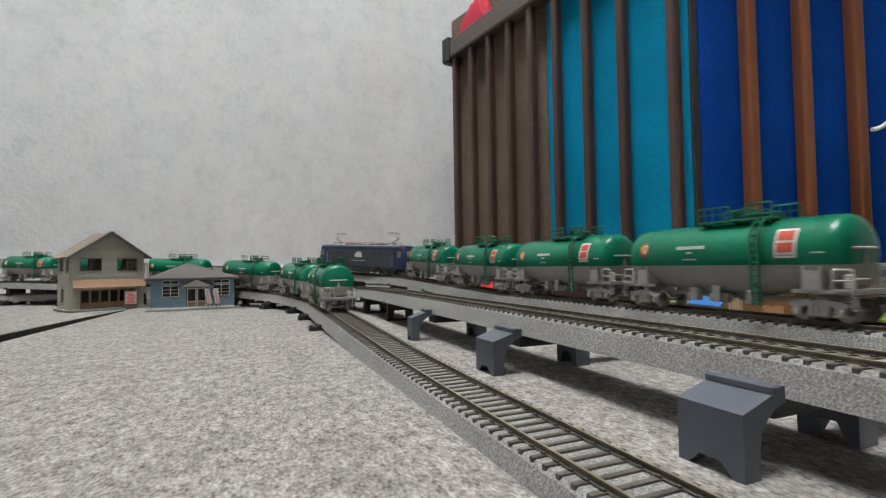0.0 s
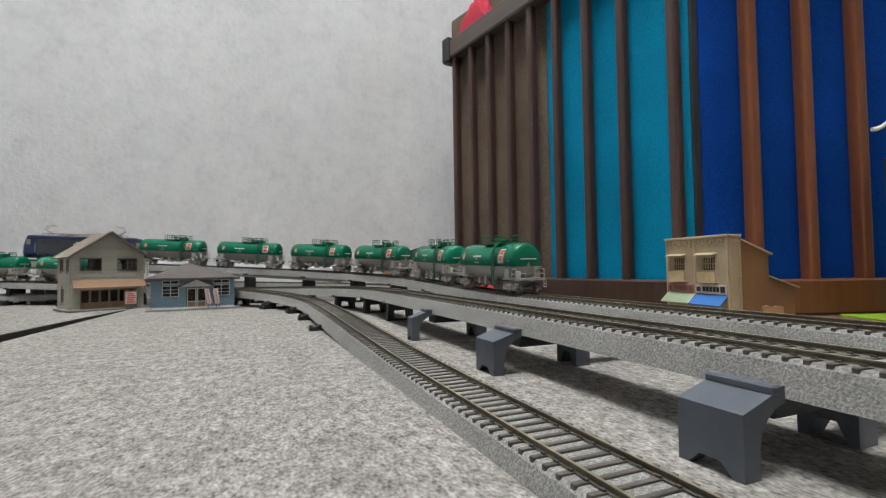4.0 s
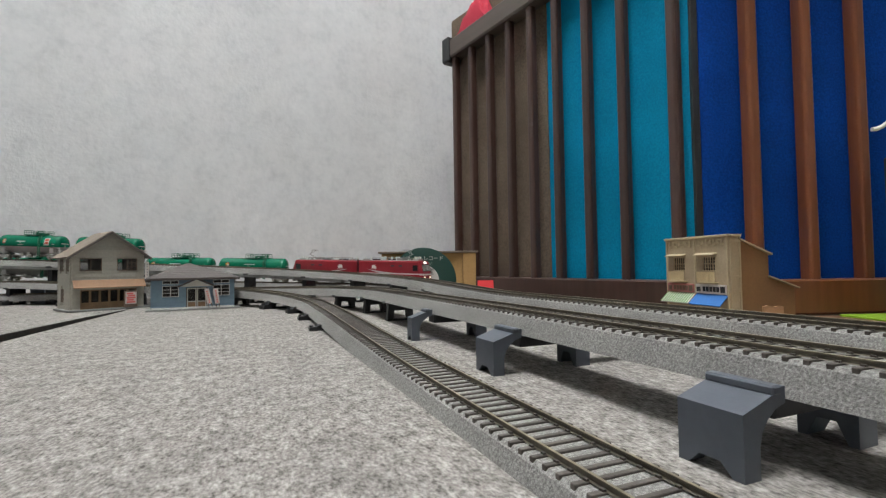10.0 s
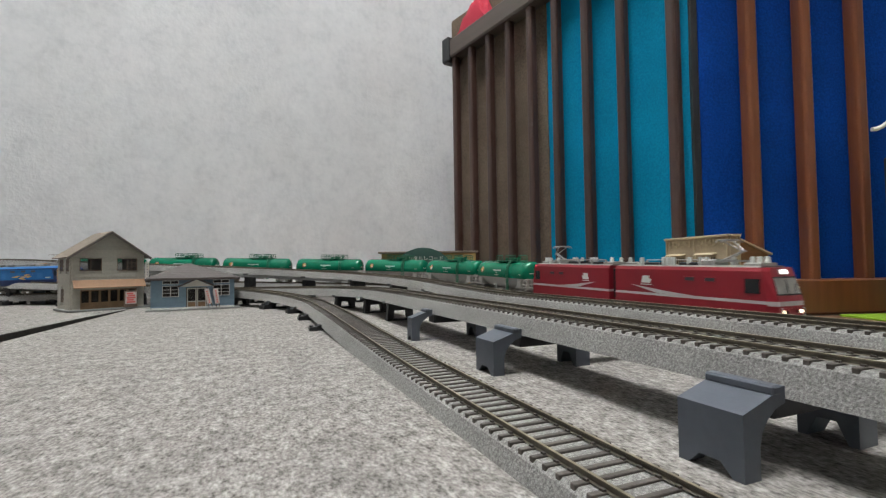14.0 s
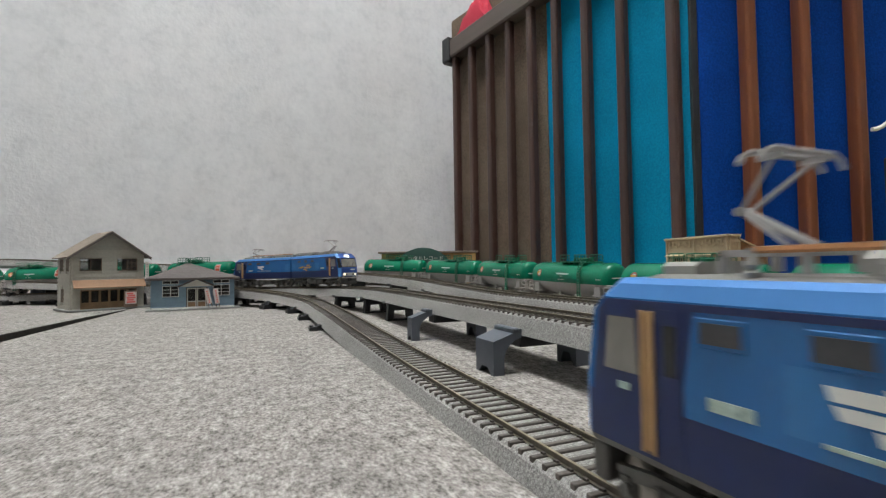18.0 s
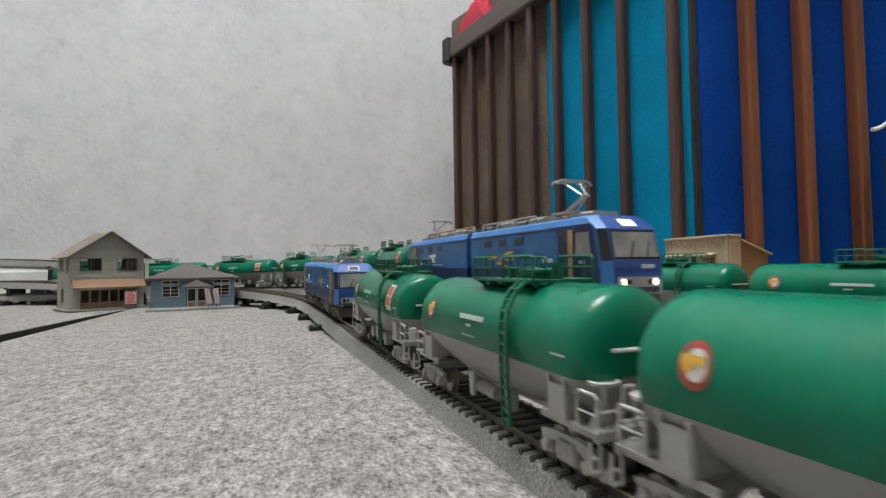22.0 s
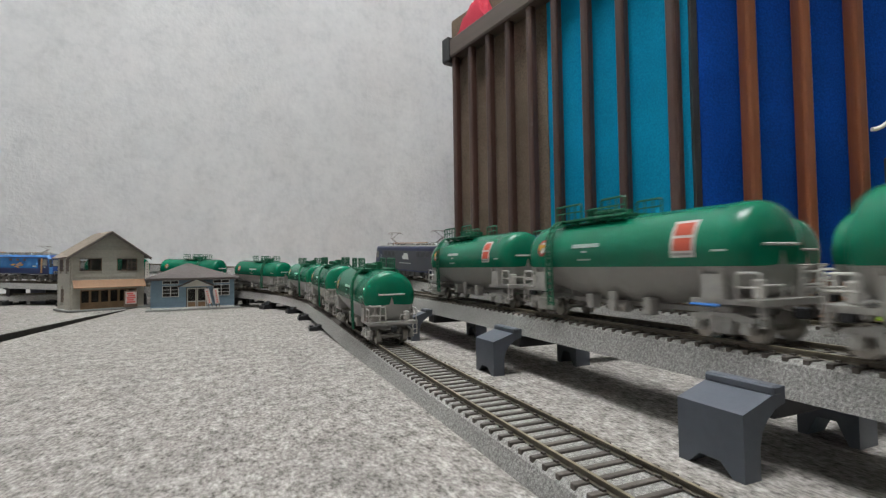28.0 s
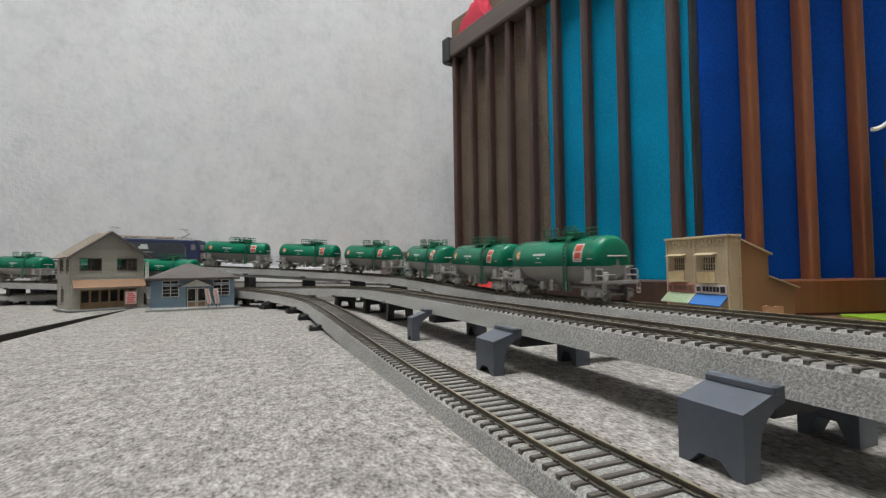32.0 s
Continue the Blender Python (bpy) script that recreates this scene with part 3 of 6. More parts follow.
    gear.prism([(-1.6, 8.6), (1.6, 8.6), (0.9, 3.4), (-0.9, 3.4)], "y", 7.4, 8.2)
    gear.prism([(-8, 8.6), (-5, 8.6), (-5.8, 3.6), (-7.2, 3.6)], "y", -8.2, -7.4)
    part("brake_gear", gear, FRAMEGREY, w, "grey brake cylinders under the tank")
    for end in (-1, 1):
        bogie(w, end * 33.2, FRAMEGREY, 5.9, 2.75)
    return w


def _walk(x0, x1):
    g = Geo()
    for side in (-1, 1):
        g.bbox(x0, side * 4.9 - 1.8, 28.6, x1, side * 4.9 + 1.8, 29.3, 0.15)
        for i in range(5):
            x = x0 + 1.5 + (x1 - x0 - 3) * i / 4
            g.prism([(side * 4.4, 27.2), (side * 6.6, 28.7), (side * 4.4, 28.7)], "x", x - 0.3, x + 0.3)
    for x in (x0 + 1, x1 - 1, (x0 + x1) / 2):
        g.box(x - 1, -4.0, 28.6, x + 1, 4.0, 29.2)
    return g


def bogie(parent, x, material, base, wr, axles=2):
    b = Geo()
    n = base
    side_frame = [(-n - 2.1, 4.3), (-n - 2.1, 5.0), (-3.2, 5.7), (3.2, 5.7), (n + 2.1, 5.0), (n + 2.1, 4.3), (n + 1.2, 4.0), (n + 1.2, 1.7), (n - 1.2, 1.7), (n - 1.2, 3.7), (3.0, 4.3), (2.5, 1.5), (-2.5, 1.5), (-3.0, 4.3), (-n + 1.2, 3.7), (-n + 1.2, 1.7), (-n - 1.2, 1.7), (-n - 1.2, 4.0)]
    for side in (-1, 1):
        y = side * 7.9
        b.prism([(x + p, q) for p, q in side_frame], "y", y - 0.5, y + 0.5)
        for e in (-1, 1):
            b.cyl((x + e * base, y, 2.75), (x + e * base, y + side * 1.3, 2.75), 0.95, 10)
            b.box(x + e * (base + 0.2) - 0.9, y + side * 0.4 - 0.5, 3.5, x + e * (base + 0.2) + 0.9, y + side * 0.4 + 0.5, 4.2)
        for dx in (-1.7, 0, 1.7):
            b.cyl((x + dx, y + side * 0.7, 1.9), (x + dx, y + side * 0.7, 4.9), 0.62, 8)
    b.bbox(x - 1.6, -7.4, 4.6, x + 1.6, 7.4, 7.0, 0.3)
    bg = part("bogie", b, material, parent, "bogie with sprung side frames")
    for e in (-1, 1):
        wg = Geo()
        cx = x + e * base
        wg.cyl((cx, -6.6, wr), (cx, 6.6, wr), 0.7, 8)
        for s in (-1, 1):
            wg.lathe([(s * 4.3, wr + 0.35), (s * 4.7, wr + 0.35), (s * 4.75, wr), (s * 6.0, wr - 0.05)] if s > 0 else [(s * 6.0, wr - 0.05), (s * 4.75, wr), (s * 4.7, wr + 0.35), (s * 4.3, wr + 0.35)], "y", 20, 0, (cx, 0, wr))
        part("wheelset", wg, WHEEL, bg, "dark metal wheelset", True)
    return bg


# ---- train timing: u of the coupling behind (or before) the engine, millimetres along the line ----


def place(line, u_mid, half, flip):
    """The pose of a vehicle whose bogies stand half before and behind u_mid; local +x looks along growing u, or against it if flip."""
    a, _ = line.at(u_mid - half)
    b, _ = line.at(u_mid + half)
    if flip:
        a, b = b, a
    c = (a + b) / 2
    d = (b - a).normalized()
    left = Vector((0, 0, 1)).cross(d).normalized()
    up = d.cross(left)
    m = Matrix((d, left, up)).transposed().to_4x4()
    m.translation = c * MM
    return m


STEP = 0.25


def run(ob, line, u_of, offset, half, flip, ease=None, shift=0.0):
    rows = []
    for i in range(int(32.0 / STEP) + 1):
        t = i * STEP
        rows.append((t, place(line, (ease(u_of(t) + offset) if ease else u_of(t) + offset) + shift, half, flip)))
    walk(ob, rows)

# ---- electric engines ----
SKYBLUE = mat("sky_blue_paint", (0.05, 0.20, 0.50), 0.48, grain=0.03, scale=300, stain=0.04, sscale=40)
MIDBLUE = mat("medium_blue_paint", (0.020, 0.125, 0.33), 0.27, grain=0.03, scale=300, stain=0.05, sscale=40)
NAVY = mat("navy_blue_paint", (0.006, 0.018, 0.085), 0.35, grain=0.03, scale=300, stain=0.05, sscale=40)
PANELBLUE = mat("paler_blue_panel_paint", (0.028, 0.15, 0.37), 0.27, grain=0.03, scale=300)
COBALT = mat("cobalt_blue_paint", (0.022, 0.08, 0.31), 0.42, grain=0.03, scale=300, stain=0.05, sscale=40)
CRIMSON = mat("crimson_paint", (0.245, 0.010, 0.02), 0.33, grain=0.03, scale=300, stain=0.05, sscale=40)
SLATE = mat("slate_grey_paint", (0.052, 0.055, 0.068), 0.42, grain=0.04, scale=300, stain=0.05, sscale=40)
INDIGO = mat("indigo_paint", (0.013, 0.022, 0.078), 0.36, grain=0.03, scale=300, stain=0.05, sscale=40)
ROOFGREY = mat("warm_grey_roof_paint", (0.18, 0.172, 0.158), 0.55, grain=0.08, scale=600, stain=0.08, sscale=60)
COVERGREY = mat("pale_grey_roof_cover", (0.32, 0.31, 0.285), 0.5, grain=0.06, scale=600, stain=0.08, sscale=60)
COPPER = mat("copper_busbar", (0.55, 0.27, 0.13), 0.3, 0.9, grain=0.08, scale=900)
STEEL = mat("grey_pantograph_metal", (0.42, 0.41, 0.40), 0.38, 0.7, grain=0.06, scale=900)
CHROME = mat("bright_chrome", (0.8, 0.8, 0.8), 0.12, 1.0, grain=0.03, scale=900)
GLASSDK = mat("dark_window_glass", (0.02, 0.022, 0.024), 0.12, grain=0.1, scale=60)
# Pale base: the white wall's reflection is put into the glass colour.
CABGLASS = mat("reflecting_cab_glass", (0.23, 0.22, 0.195), 0.08, grain=0.25, scale=120)
WINFRAME = mat("dull_silver_frame", (0.40, 0.40, 0.40), 0.5, 0.2, grain=0.05, scale=900)
OCHRE = mat("ochre_handrail", (0.45, 0.28, 0.13), 0.45, grain=0.06, scale=900)
HEADLIGHT = mat("lit_headlight", (1.0, 0.84, 0.6), 0.3, emit=2.2)
SIGNLIGHT = mat("lit_sign_lamp", (1.0, 0.97, 0.92), 0.3, emit=2.6)
SILVERSTRIPE = mat("silver_grey_stripe", (0.52, 0.50, 0.49), 0.4, grain=0.04, scale=900)
WINLOUVRE = mat("grey_louvre", (0.04, 0.043, 0.048), 0.5, grain=0.15, scale=1500)


def body_shell(levels, xr, double, bands, mats_):
    """Loft of plan outlines from sill to roof. levels: (z, half width, nose x, nose half width, shoulder x)."""
    g = Geo()
    rings = []
    for z, w, xf, wf, xs in levels:
        ring = [(xs, w, z), (xf, wf, z), (xf, -wf, z), (xs, -w, z)]
        if double:
            ring += [(-xs, -w, z), (-xf, -wf, z), (-xf, wf, z), (-xs, w, z)]
        else:
            ring += [(xr, -w, z), (xr, -w + 0.6, z), (xr, w - 0.6, z), (xr, w, z)]
        rings.append(ring)
    n = 8
    for i in range(len(rings) - 1):
        for j in range(n):
            seg = "corner" if j in ((0, 2, 4, 6) if double else (0, 2)) else "nose" if j in ((1, 5) if double else (1,)) else "side"
            g.add([rings[i][j], rings[i][(j + 1) % n], rings[i + 1][(j + 1) % n], rings[i + 1][j]], [(0, 1, 2, 3)], bands[i].get(seg, bands[i]["side"]))
    g.add(rings[0], [list(range(n))[::-1]], bands[0]["side"])
    g.add(rings[-1], [list(range(n))], bands[-1]["side"])
    return g.mesh("body", mats_)


def pantograph(parent, x, z, face=1, rise=9.4):
    p = Geo()
    p.box(x - 5.5, -4.6, z, x + 5.5, -4.0, z + 0.7)
    p.box(x - 5.5, 4.0, z, x + 5.5, 4.6, z + 0.7)
    for dx in (-5, 5):
        p.box(x + dx - 0.3, -4.6, z, x + dx + 0.3, 4.6, z + 0.6)
        for y in (-4.3, 4.3):
            p.cyl((x + dx, y, z - 1.6), (x + dx, y, z), 0.75, 8)
    ob = part("pantograph", p, STEEL, parent, "grey metal single-arm pantograph, raised")
    a = Geo()
    k = (x - face * 3.2, 0, z + 0.8)
    knee = (x + face * 5.6, 0, z + 0.7 + rise * 0.44)
    top = (x - face * 0.8, 0, z + rise)
    a.cyl(k, knee, 0.5, 7)
    for y in (-2.2, 2.2):
        a.cyl((k[0] + face * 1.4, y, k[2]), (knee[0], y * 0.35, knee[2]), 0.26, 5)
        a.cyl((knee[0], y * 0.4, knee[2]), (top[0], y * 1.5, top[2]), 0.28, 5)
    a.cyl((knee[0], -1.4, knee[2]), (knee[0], 1.4, knee[2]), 0.5, 7)
    part("pantograph_arm", a, STEEL, ob)
    h = Geo()
    for dx in (-1.3, 1.3):
        h.pipe([(top[0] + dx, -6.8, top[2] - 0.6), (top[0] + dx, -6.1, top[2] + 0.2), (top[0] + dx, -4.9, top[2] + 0.7), (top[0] + dx, 4.9, top[2] + 0.7), (top[0] + dx, 6.1, top[2] + 0.2), (top[0] + dx, 6.8, top[2] - 0.6)], 0.34, 6)
    for y in (-3.4, 3.4):
        h.box(top[0] - 1.6, y - 0.25, top[2] - 0.1, top[0] + 1.6, y + 0.25, top[2] + 0.6)
    part("collector_head", h, STEEL, ob)


def roof_gear(w, items, rods, zr):
    for i, (x0, x1, y0, y1, h, m) in enumerate(items):
        g = Geo()
        c = min(0.8, h * 0.35)
        g.prism([(y0, zr - 0.6), (y1, zr - 0.6), (y1, zr + h - c), (y1 - c * 1.6, zr + h), (y0 + c * 1.6, zr + h), (y0, zr + h - c)], "x", x0, x1)
        part("roof_cover", g, m, w, "grey roof equipment cover")
    for x0, x1, y, z, m in rods:
        g = Geo()
        g.cyl((x0, y, z), (x1, y, z), 0.36, 6)
        part("busbar", g, m, w)
        n = max(2, int((x1 - x0) / 12))
        for i in range(n + 1):
            x = x0 + (x1 - x0) * i / n
            q = Geo()
            q.lathe([(zr - 0.5, 0.7), (zr + 0.3, 0.9), (zr + 0.6, 0.55), (zr + 1.0, 0.85), (z - 0.3, 0.5), (z + 0.2, 0.5)], "z", 8, 0, (x, y, 0))
            part("insulator", q, COVERGREY, w)


def side_windows(w, spots, material, frame_m, z0, z1, wall=10.25, sides=(-1, 1)):
    for x0, x1 in spots:
        for side in sides:
            y = side * wall
            f = Geo()
            f.bbox(x0 - 0.45, min(y, y + side * 0.22), z0 - 0.45, x1 + 0.45, max(y, y + side * 0.22), z1 + 0.45, 0.1)
            ob = part("side_window", f, frame_m, w)
            p = Geo()
            p.box(x0, min(y + side * 0.1, y + side * 0.34), z0, x1, max(y + side * 0.1, y + side * 0.34), z1)
            part("pane", p, material, ob)


def nose_patch(w, name, material, x_of, y0, y1, z0, z1, lift, label="", sgn=1, taper=0.0, parent=None):
    """A thin panel on the sloped nose: corners follow x_of(z)."""
    g = Geo()
    vs = []
    for d in (lift - 0.25, lift):
        for z in (z0, z1):
            k = taper if z == z1 else 0.0
            for y in (y0 + (k if y0 < 0 else 0), y1 - (k if y1 > 0 else 0)):
                vs.append((sgn * (x_of(z) + d), y, z))
    g.add(vs, [(0, 2, 3, 1), (4, 5, 7, 6), (0, 1, 5, 4), (2, 6, 7, 3), (0, 4, 6, 2), (1, 3, 7, 5)])
    return part(name, g, material, parent or w, label)


def cab_end(w, x_of, spec, sgn=1):
    """Windscreen, lamps, coupler and steps of a cab."""
    ws = nose_patch(w, "windscreen", GLASSDK, x_of, -spec["ww"], spec["ww"], spec["w0"], spec["w1"], 0.10, "dark windscreen surround", sgn, 0.5)
    for a, b in ((-spec["ww"] + 0.5, -0.25), (0.25, spec["ww"] - 0.5)) if spec.get("split") else ((-spec["ww"] + 0.5, spec["ww"] - 0.5),):
        nose_patch(w, "pane", CABGLASS, x_of, a, b, spec["w0"] + 0.5, spec["w1"] - 0.6, 0.25, "", sgn, 0.3, ws)
    for y in (-2.8, 2.8):
        g = Geo()
        z0 = spec["w0"] + 0.3
        g.cyl((sgn * (x_of(z0) + 0.7), y, z0), (sgn * (x_of(z0 + 4.2) + 0.7), y + 1.9, z0 + 4.2), 0.16, 4)
        part("wiper", g, BLACKPL, w)
    if spec.get("sign"):
        s0, s1 = spec["sign"]
        f = nose_patch(w, "sign_lamp", WINFRAME, x_of, -2.9, 2.9, s0 - 0.35, s1 + 0.35, 0.35, "framed sign lamp over the windscreen", sgn)
        nose_patch(w, "lens", SIGNLIGHT if spec.get("lit", True) else BLACKPL, x_of, -2.2, 2.2, s0, s1, 0.5, "", sgn, 0, f)
    lz = spec["lz"]
    if spec.get("panel", True):
        nose_patch(w, "lamp_panel", spec.get("lampmat", WINFRAME), x_of, -7.2, 7.2, lz - 1.3, lz + 1.3, 0.22, "pale lamp panel", sgn)
    for y in (-5.6, -3.7, 3.7, 5.6):
        lit = abs(y) > 5 and spec.get("lit", True)
        g = Geo()
        x = sgn * (x_of(lz) + 0.1)
        g.cyl((x, y, lz), (x + sgn * 0.55, y, lz), 0.8 if abs(y) > 5 else 0.65, 12)
        part("headlight", g, HEADLIGHT if lit else GLASSDK, w, "lit headlight" if lit else "unlit tail lamp")
    c = Geo()
    xc = sgn * x_of(7.0)
    xa, xb = sorted((xc - sgn * 2, xc + sgn * 1.5))
    c.bbox(xa, -1.2, 4.6, xb, 1.2, 7.2, 0.3)
    part("coupler", c, BLACKPL, w, "dark knuckle coupler")
    sk = Geo()
    xa, xb = sorted((xc - sgn * 4, xc - sgn * 0.6))
    sk.bbox(xa, -8.4, 1.9, xb, 8.4, 6.9, 0.4)
    part("snowplough", sk, DARKUNDER, w, "dark grey front skirt")
    hr = Geo()
    for y in (-6.8, 6.8):
        hr.pipe([(xc + sgn * 0.3, y, 7.2), (xc + sgn * 0.9, y, 7.4), (xc + sgn * 0.9, y, 10.4), (xc + sgn * 0.3, y, 10.6)], 0.2, 5)
    part("grab_rail", hr, WINFRAME, w)


def slab(w, name, material, x0, x1, z0, z1, lift=0.12, wall=10.2, label="", sides=(-1, 1), poly=None):
    """A thin painted or glazed panel on the flat sides."""
    for side in sides:
        g = Geo()
        pl = poly or [(x0, z0), (x1, z0), (x1, z1), (x0, z1)]
        g.prism([(x, z) for x, z in pl], "y", min(side * wall, side * (wall + lift)), max(side * wall, side * (wall + lift)))
        part(name, g, material, w, label)


def blue_twin(lit=True):
    """One half of the blue twin engine, cab at +x."""
    w = thing("locomotive_half", "two-tone blue model electric engine half with raised pantograph", "locomotive", group="twin engine halves")

    def x_of(z):
        return 41.0 - max(0, min(z, 23.8) - 15.2) * 0.26 - max(0, z - 23.8) * 1.25
    lv = [(z, wd, x_of(z), wf, xs) for z, wd, wf, xs in ((7.6, 9.9, 8.2, 37.6), (8.4, 10.2, 8.4, 38.0), (14.0, 10.2, 8.4, 38.0), (15.6, 10.2, 8.5, 38.2), (23.8, 10.2, 8.4, 36.6), (25.4, 10.2, 8.2, 34.4), (27.0, 9.6, 7.6, 32.0), (27.6, 8.8, 7.2, 31.0))]
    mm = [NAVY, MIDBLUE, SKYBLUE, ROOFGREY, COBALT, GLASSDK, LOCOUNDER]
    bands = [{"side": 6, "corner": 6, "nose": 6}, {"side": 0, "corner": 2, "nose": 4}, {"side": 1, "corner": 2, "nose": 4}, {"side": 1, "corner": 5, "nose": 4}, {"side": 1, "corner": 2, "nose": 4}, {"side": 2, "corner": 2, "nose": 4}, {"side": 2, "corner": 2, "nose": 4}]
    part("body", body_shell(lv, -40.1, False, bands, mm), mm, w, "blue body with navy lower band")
    r = Geo()
    r.prism([(-7.8, 27.6), (7.8, 27.6), (5.6, 28.0), (-5.6, 28.0)], "x", -40, 28.8)
    part("roof", r, ROOFGREY, w, "warm grey roof")
    cab_end(w, x_of, {"ww": 8.2, "w0": 16.0, "w1": 23.5, "sign": (24.7, 26.3), "lz": 10.2, "lit": lit})
    nose_patch(w, "lettering_bar", WHITEMARK, x_of, 1.2, 5.6, 13.6, 14.6, 0.12)
    slab(w, "cab_side", NAVY, 0, 0, 0, 0, 0.05, label="navy cab side", poly=[(21.0, 14.0), (37.2, 14.0), (35.6, 23.8), (34.0, 25.2), (18.4, 25.2)])
    slab(w, "eaves_line", NAVY, -39.6, 34.0, 24.5, 25.2, 0.07, label="dark navy line under the eaves")
    slab(w, "cab_door", NAVY, 20.4, 24.4, 8.4, 24.4, 0.10, label="navy cab door")
    slab(w, "lettering_bar", FAINTMARK, 11.2, 16.8, 15.4, 16.6, 0.14)
    slab(w, "lettering_bar", FAINTMARK, 29.4, 31.6, 15.0, 15.8, 0.2)
    slab(w, "door_window", GLASSDK, 21.2, 23.2, 17.6, 22.8, 0.18)
    slab(w, "cab_side_window", CABGLASS, 0, 0, 0, 0, 0.2, poly=[(27.6, 17.0), (34.4, 17.0), (33.4, 23.2), (28.2, 23.2)])
    for side in (-1, 1):
        for x in (25.0, 26.6):
            g = Geo()
            g.bbox(x - 0.28, side * 10.5 - 0.25, 9.0, x + 0.28, side * 10.5 + 0.25, 24.2, 0.1)
            part("door_handrail", g, OCHRE, w, "ochre door handrail")
        g = Geo()
        g.bbox(25.2, min(side * 10.2, side * 10.34), 9.2, 26.4, max(side * 10.2, side * 10.34), 24.0, 0.05)
        part("door_edge", g, OCHRE, w, "ochre door edge")
    side_windows(w, [(-12.4, -7.2), (0.0, 5.2), (12.4, 17.6)], WINLOUVRE, MIDBLUE, 21.6, 23.6, 10.15, (1,))
    side_windows(w, [(-27.8, -22.8), (-16.0, -11.2), (-4.8, 0.0)], WINLOUVRE, MIDBLUE, 21.6, 23.6, 10.15, (-1,))
    # white letter mark and the yellow flourish, as plain shapes
    for pl in ([(-2.6, 17.6), (3.0, 17.6), (3.6, 18.6), (-1.4, 18.6)], [(-4.6, 18.7), (-1.2, 18.7), (-0.7, 20.4), (-4.0, 20.4)], [(-1.0, 18.9), (3.8, 18.9), (4.2, 20.0), (-0.6, 20.0)], [(-3.4, 16.4), (-0.2, 16.4), (0.2, 17.4), (-3.0, 17.4)]):
        slab(w, "white_mark", WHITEMARK, 0, 0, 0, 0, 0.16, sides=(1,), poly=pl)
    slab(w, "white_line", FAINTMARK, -13.6, 4.4, 15.2, 15.6, 0.16, sides=(1,))
    # a yellow and navy flourish behind pale letters, as plain shapes
    for pl in ([(-27.1, 16.9), (-21.1, 16.5), (-16.6, 17.8), (-20.1, 18.3)], [(-19.1, 15.2), (-15.1, 14.9), (-12.1, 15.9), (-16.6, 16.2)], [(-13.6, 18.4), (-9.1, 18.0), (-5.6, 19.4), (-10.1, 19.6)], [(-11.1, 16.4), (-7.6, 16.2), (-3.6, 17.8), (-7.6, 17.9)], [(-15.1, 14.2), (-12.1, 14.1), (-10.1, 14.9), (-13.1, 15.0)]):
        slab(w, "yellow_flourish", YELLOWMARK, 0, 0, 0, 0, 0.16, sides=(-1,), poly=pl)
    for pl in ([(-17.6, 18.5), (-12.1, 17.2), (-2.1, 19.2), (-11.1, 18.3)], [(-17.1, 16.4), (-11.6, 16.0), (-7.1, 17.0), (-12.6, 16.9)], [(-14.1, 19.4), (-8.6, 19.8), (-1.6, 20.3), (-9.1, 20.4)]):
        slab(w, "flourish_shade", COBALT, 0, 0, 0, 0, 0.2, sides=(-1,), poly=pl)
    slab(w, "lettering_bar", OCHRE, -15.9, -8.5, 16.5, 17.6, 0.24, sides=(-1,))
    # faint equipment doors, a few hundredths proud
    for x0, x1 in ((-38, -33), (2, 8)):
        slab(w, "side_panel", PANELBLUE, x0, x1, 15.4, 21.0, 0.06, wall=10.2)
    roof_gear(w, [(-39, -30, -5.6, 5.6, 1.6, ROOFGREY), (-28, -16, -5, 5, 2.4, COVERGREY), (-14.5, -7, -4.4, 4.4, 1.8, ROOFGREY), (-5, 4, -4.6, 4.6, 2.2, COVERGREY), (23.5, 29, -4.8, 4.8, 1.4, COVERGREY)],
              [(-40, 14, 6.4, 30.4, COPPER), (-36, 2, -6.2, 30.2, STEEL)], 28.0)
    pantograph(w, 14.5, 29.8, 1, 9.4 if lit else 6.8)
    gw = Geo()
    gw.bbox(-42.2, -6.6, 8.5, -41.2, 6.6, 25.5, 0.3)
    part("gangway", gw, BLACKPL, w, "black gangway bellows")
    under(w, (-26.5, 24.5))
    return w


def under(w, bogies):
    for x in bogies:
        bogie(w, x, LOCOUNDER, 8.2, 3.4)
    g = Geo()
    x0, x1 = min(bogies) + 13, max(bogies) - 13
    g.bbox(x0, -8.6, 2.4, x1, 8.6, 6.6, 0.5)
    n = max(1, int((x1 - x0) / 7))
    for i in range(n):
        a = x0 + (x1 - x0) * (i + 0.1) / n
        b = x0 + (x1 - x0) * (i + 0.9) / n
        for s in (-1, 1):
            g.bbox(a, min(s * 8.6, s * 9.4), 2.8, b, max(s * 8.6, s * 9.4), 6.2, 0.25)
    part("equipment_box", g, LOCOUNDER, w, "dark underfloor equipment boxes")


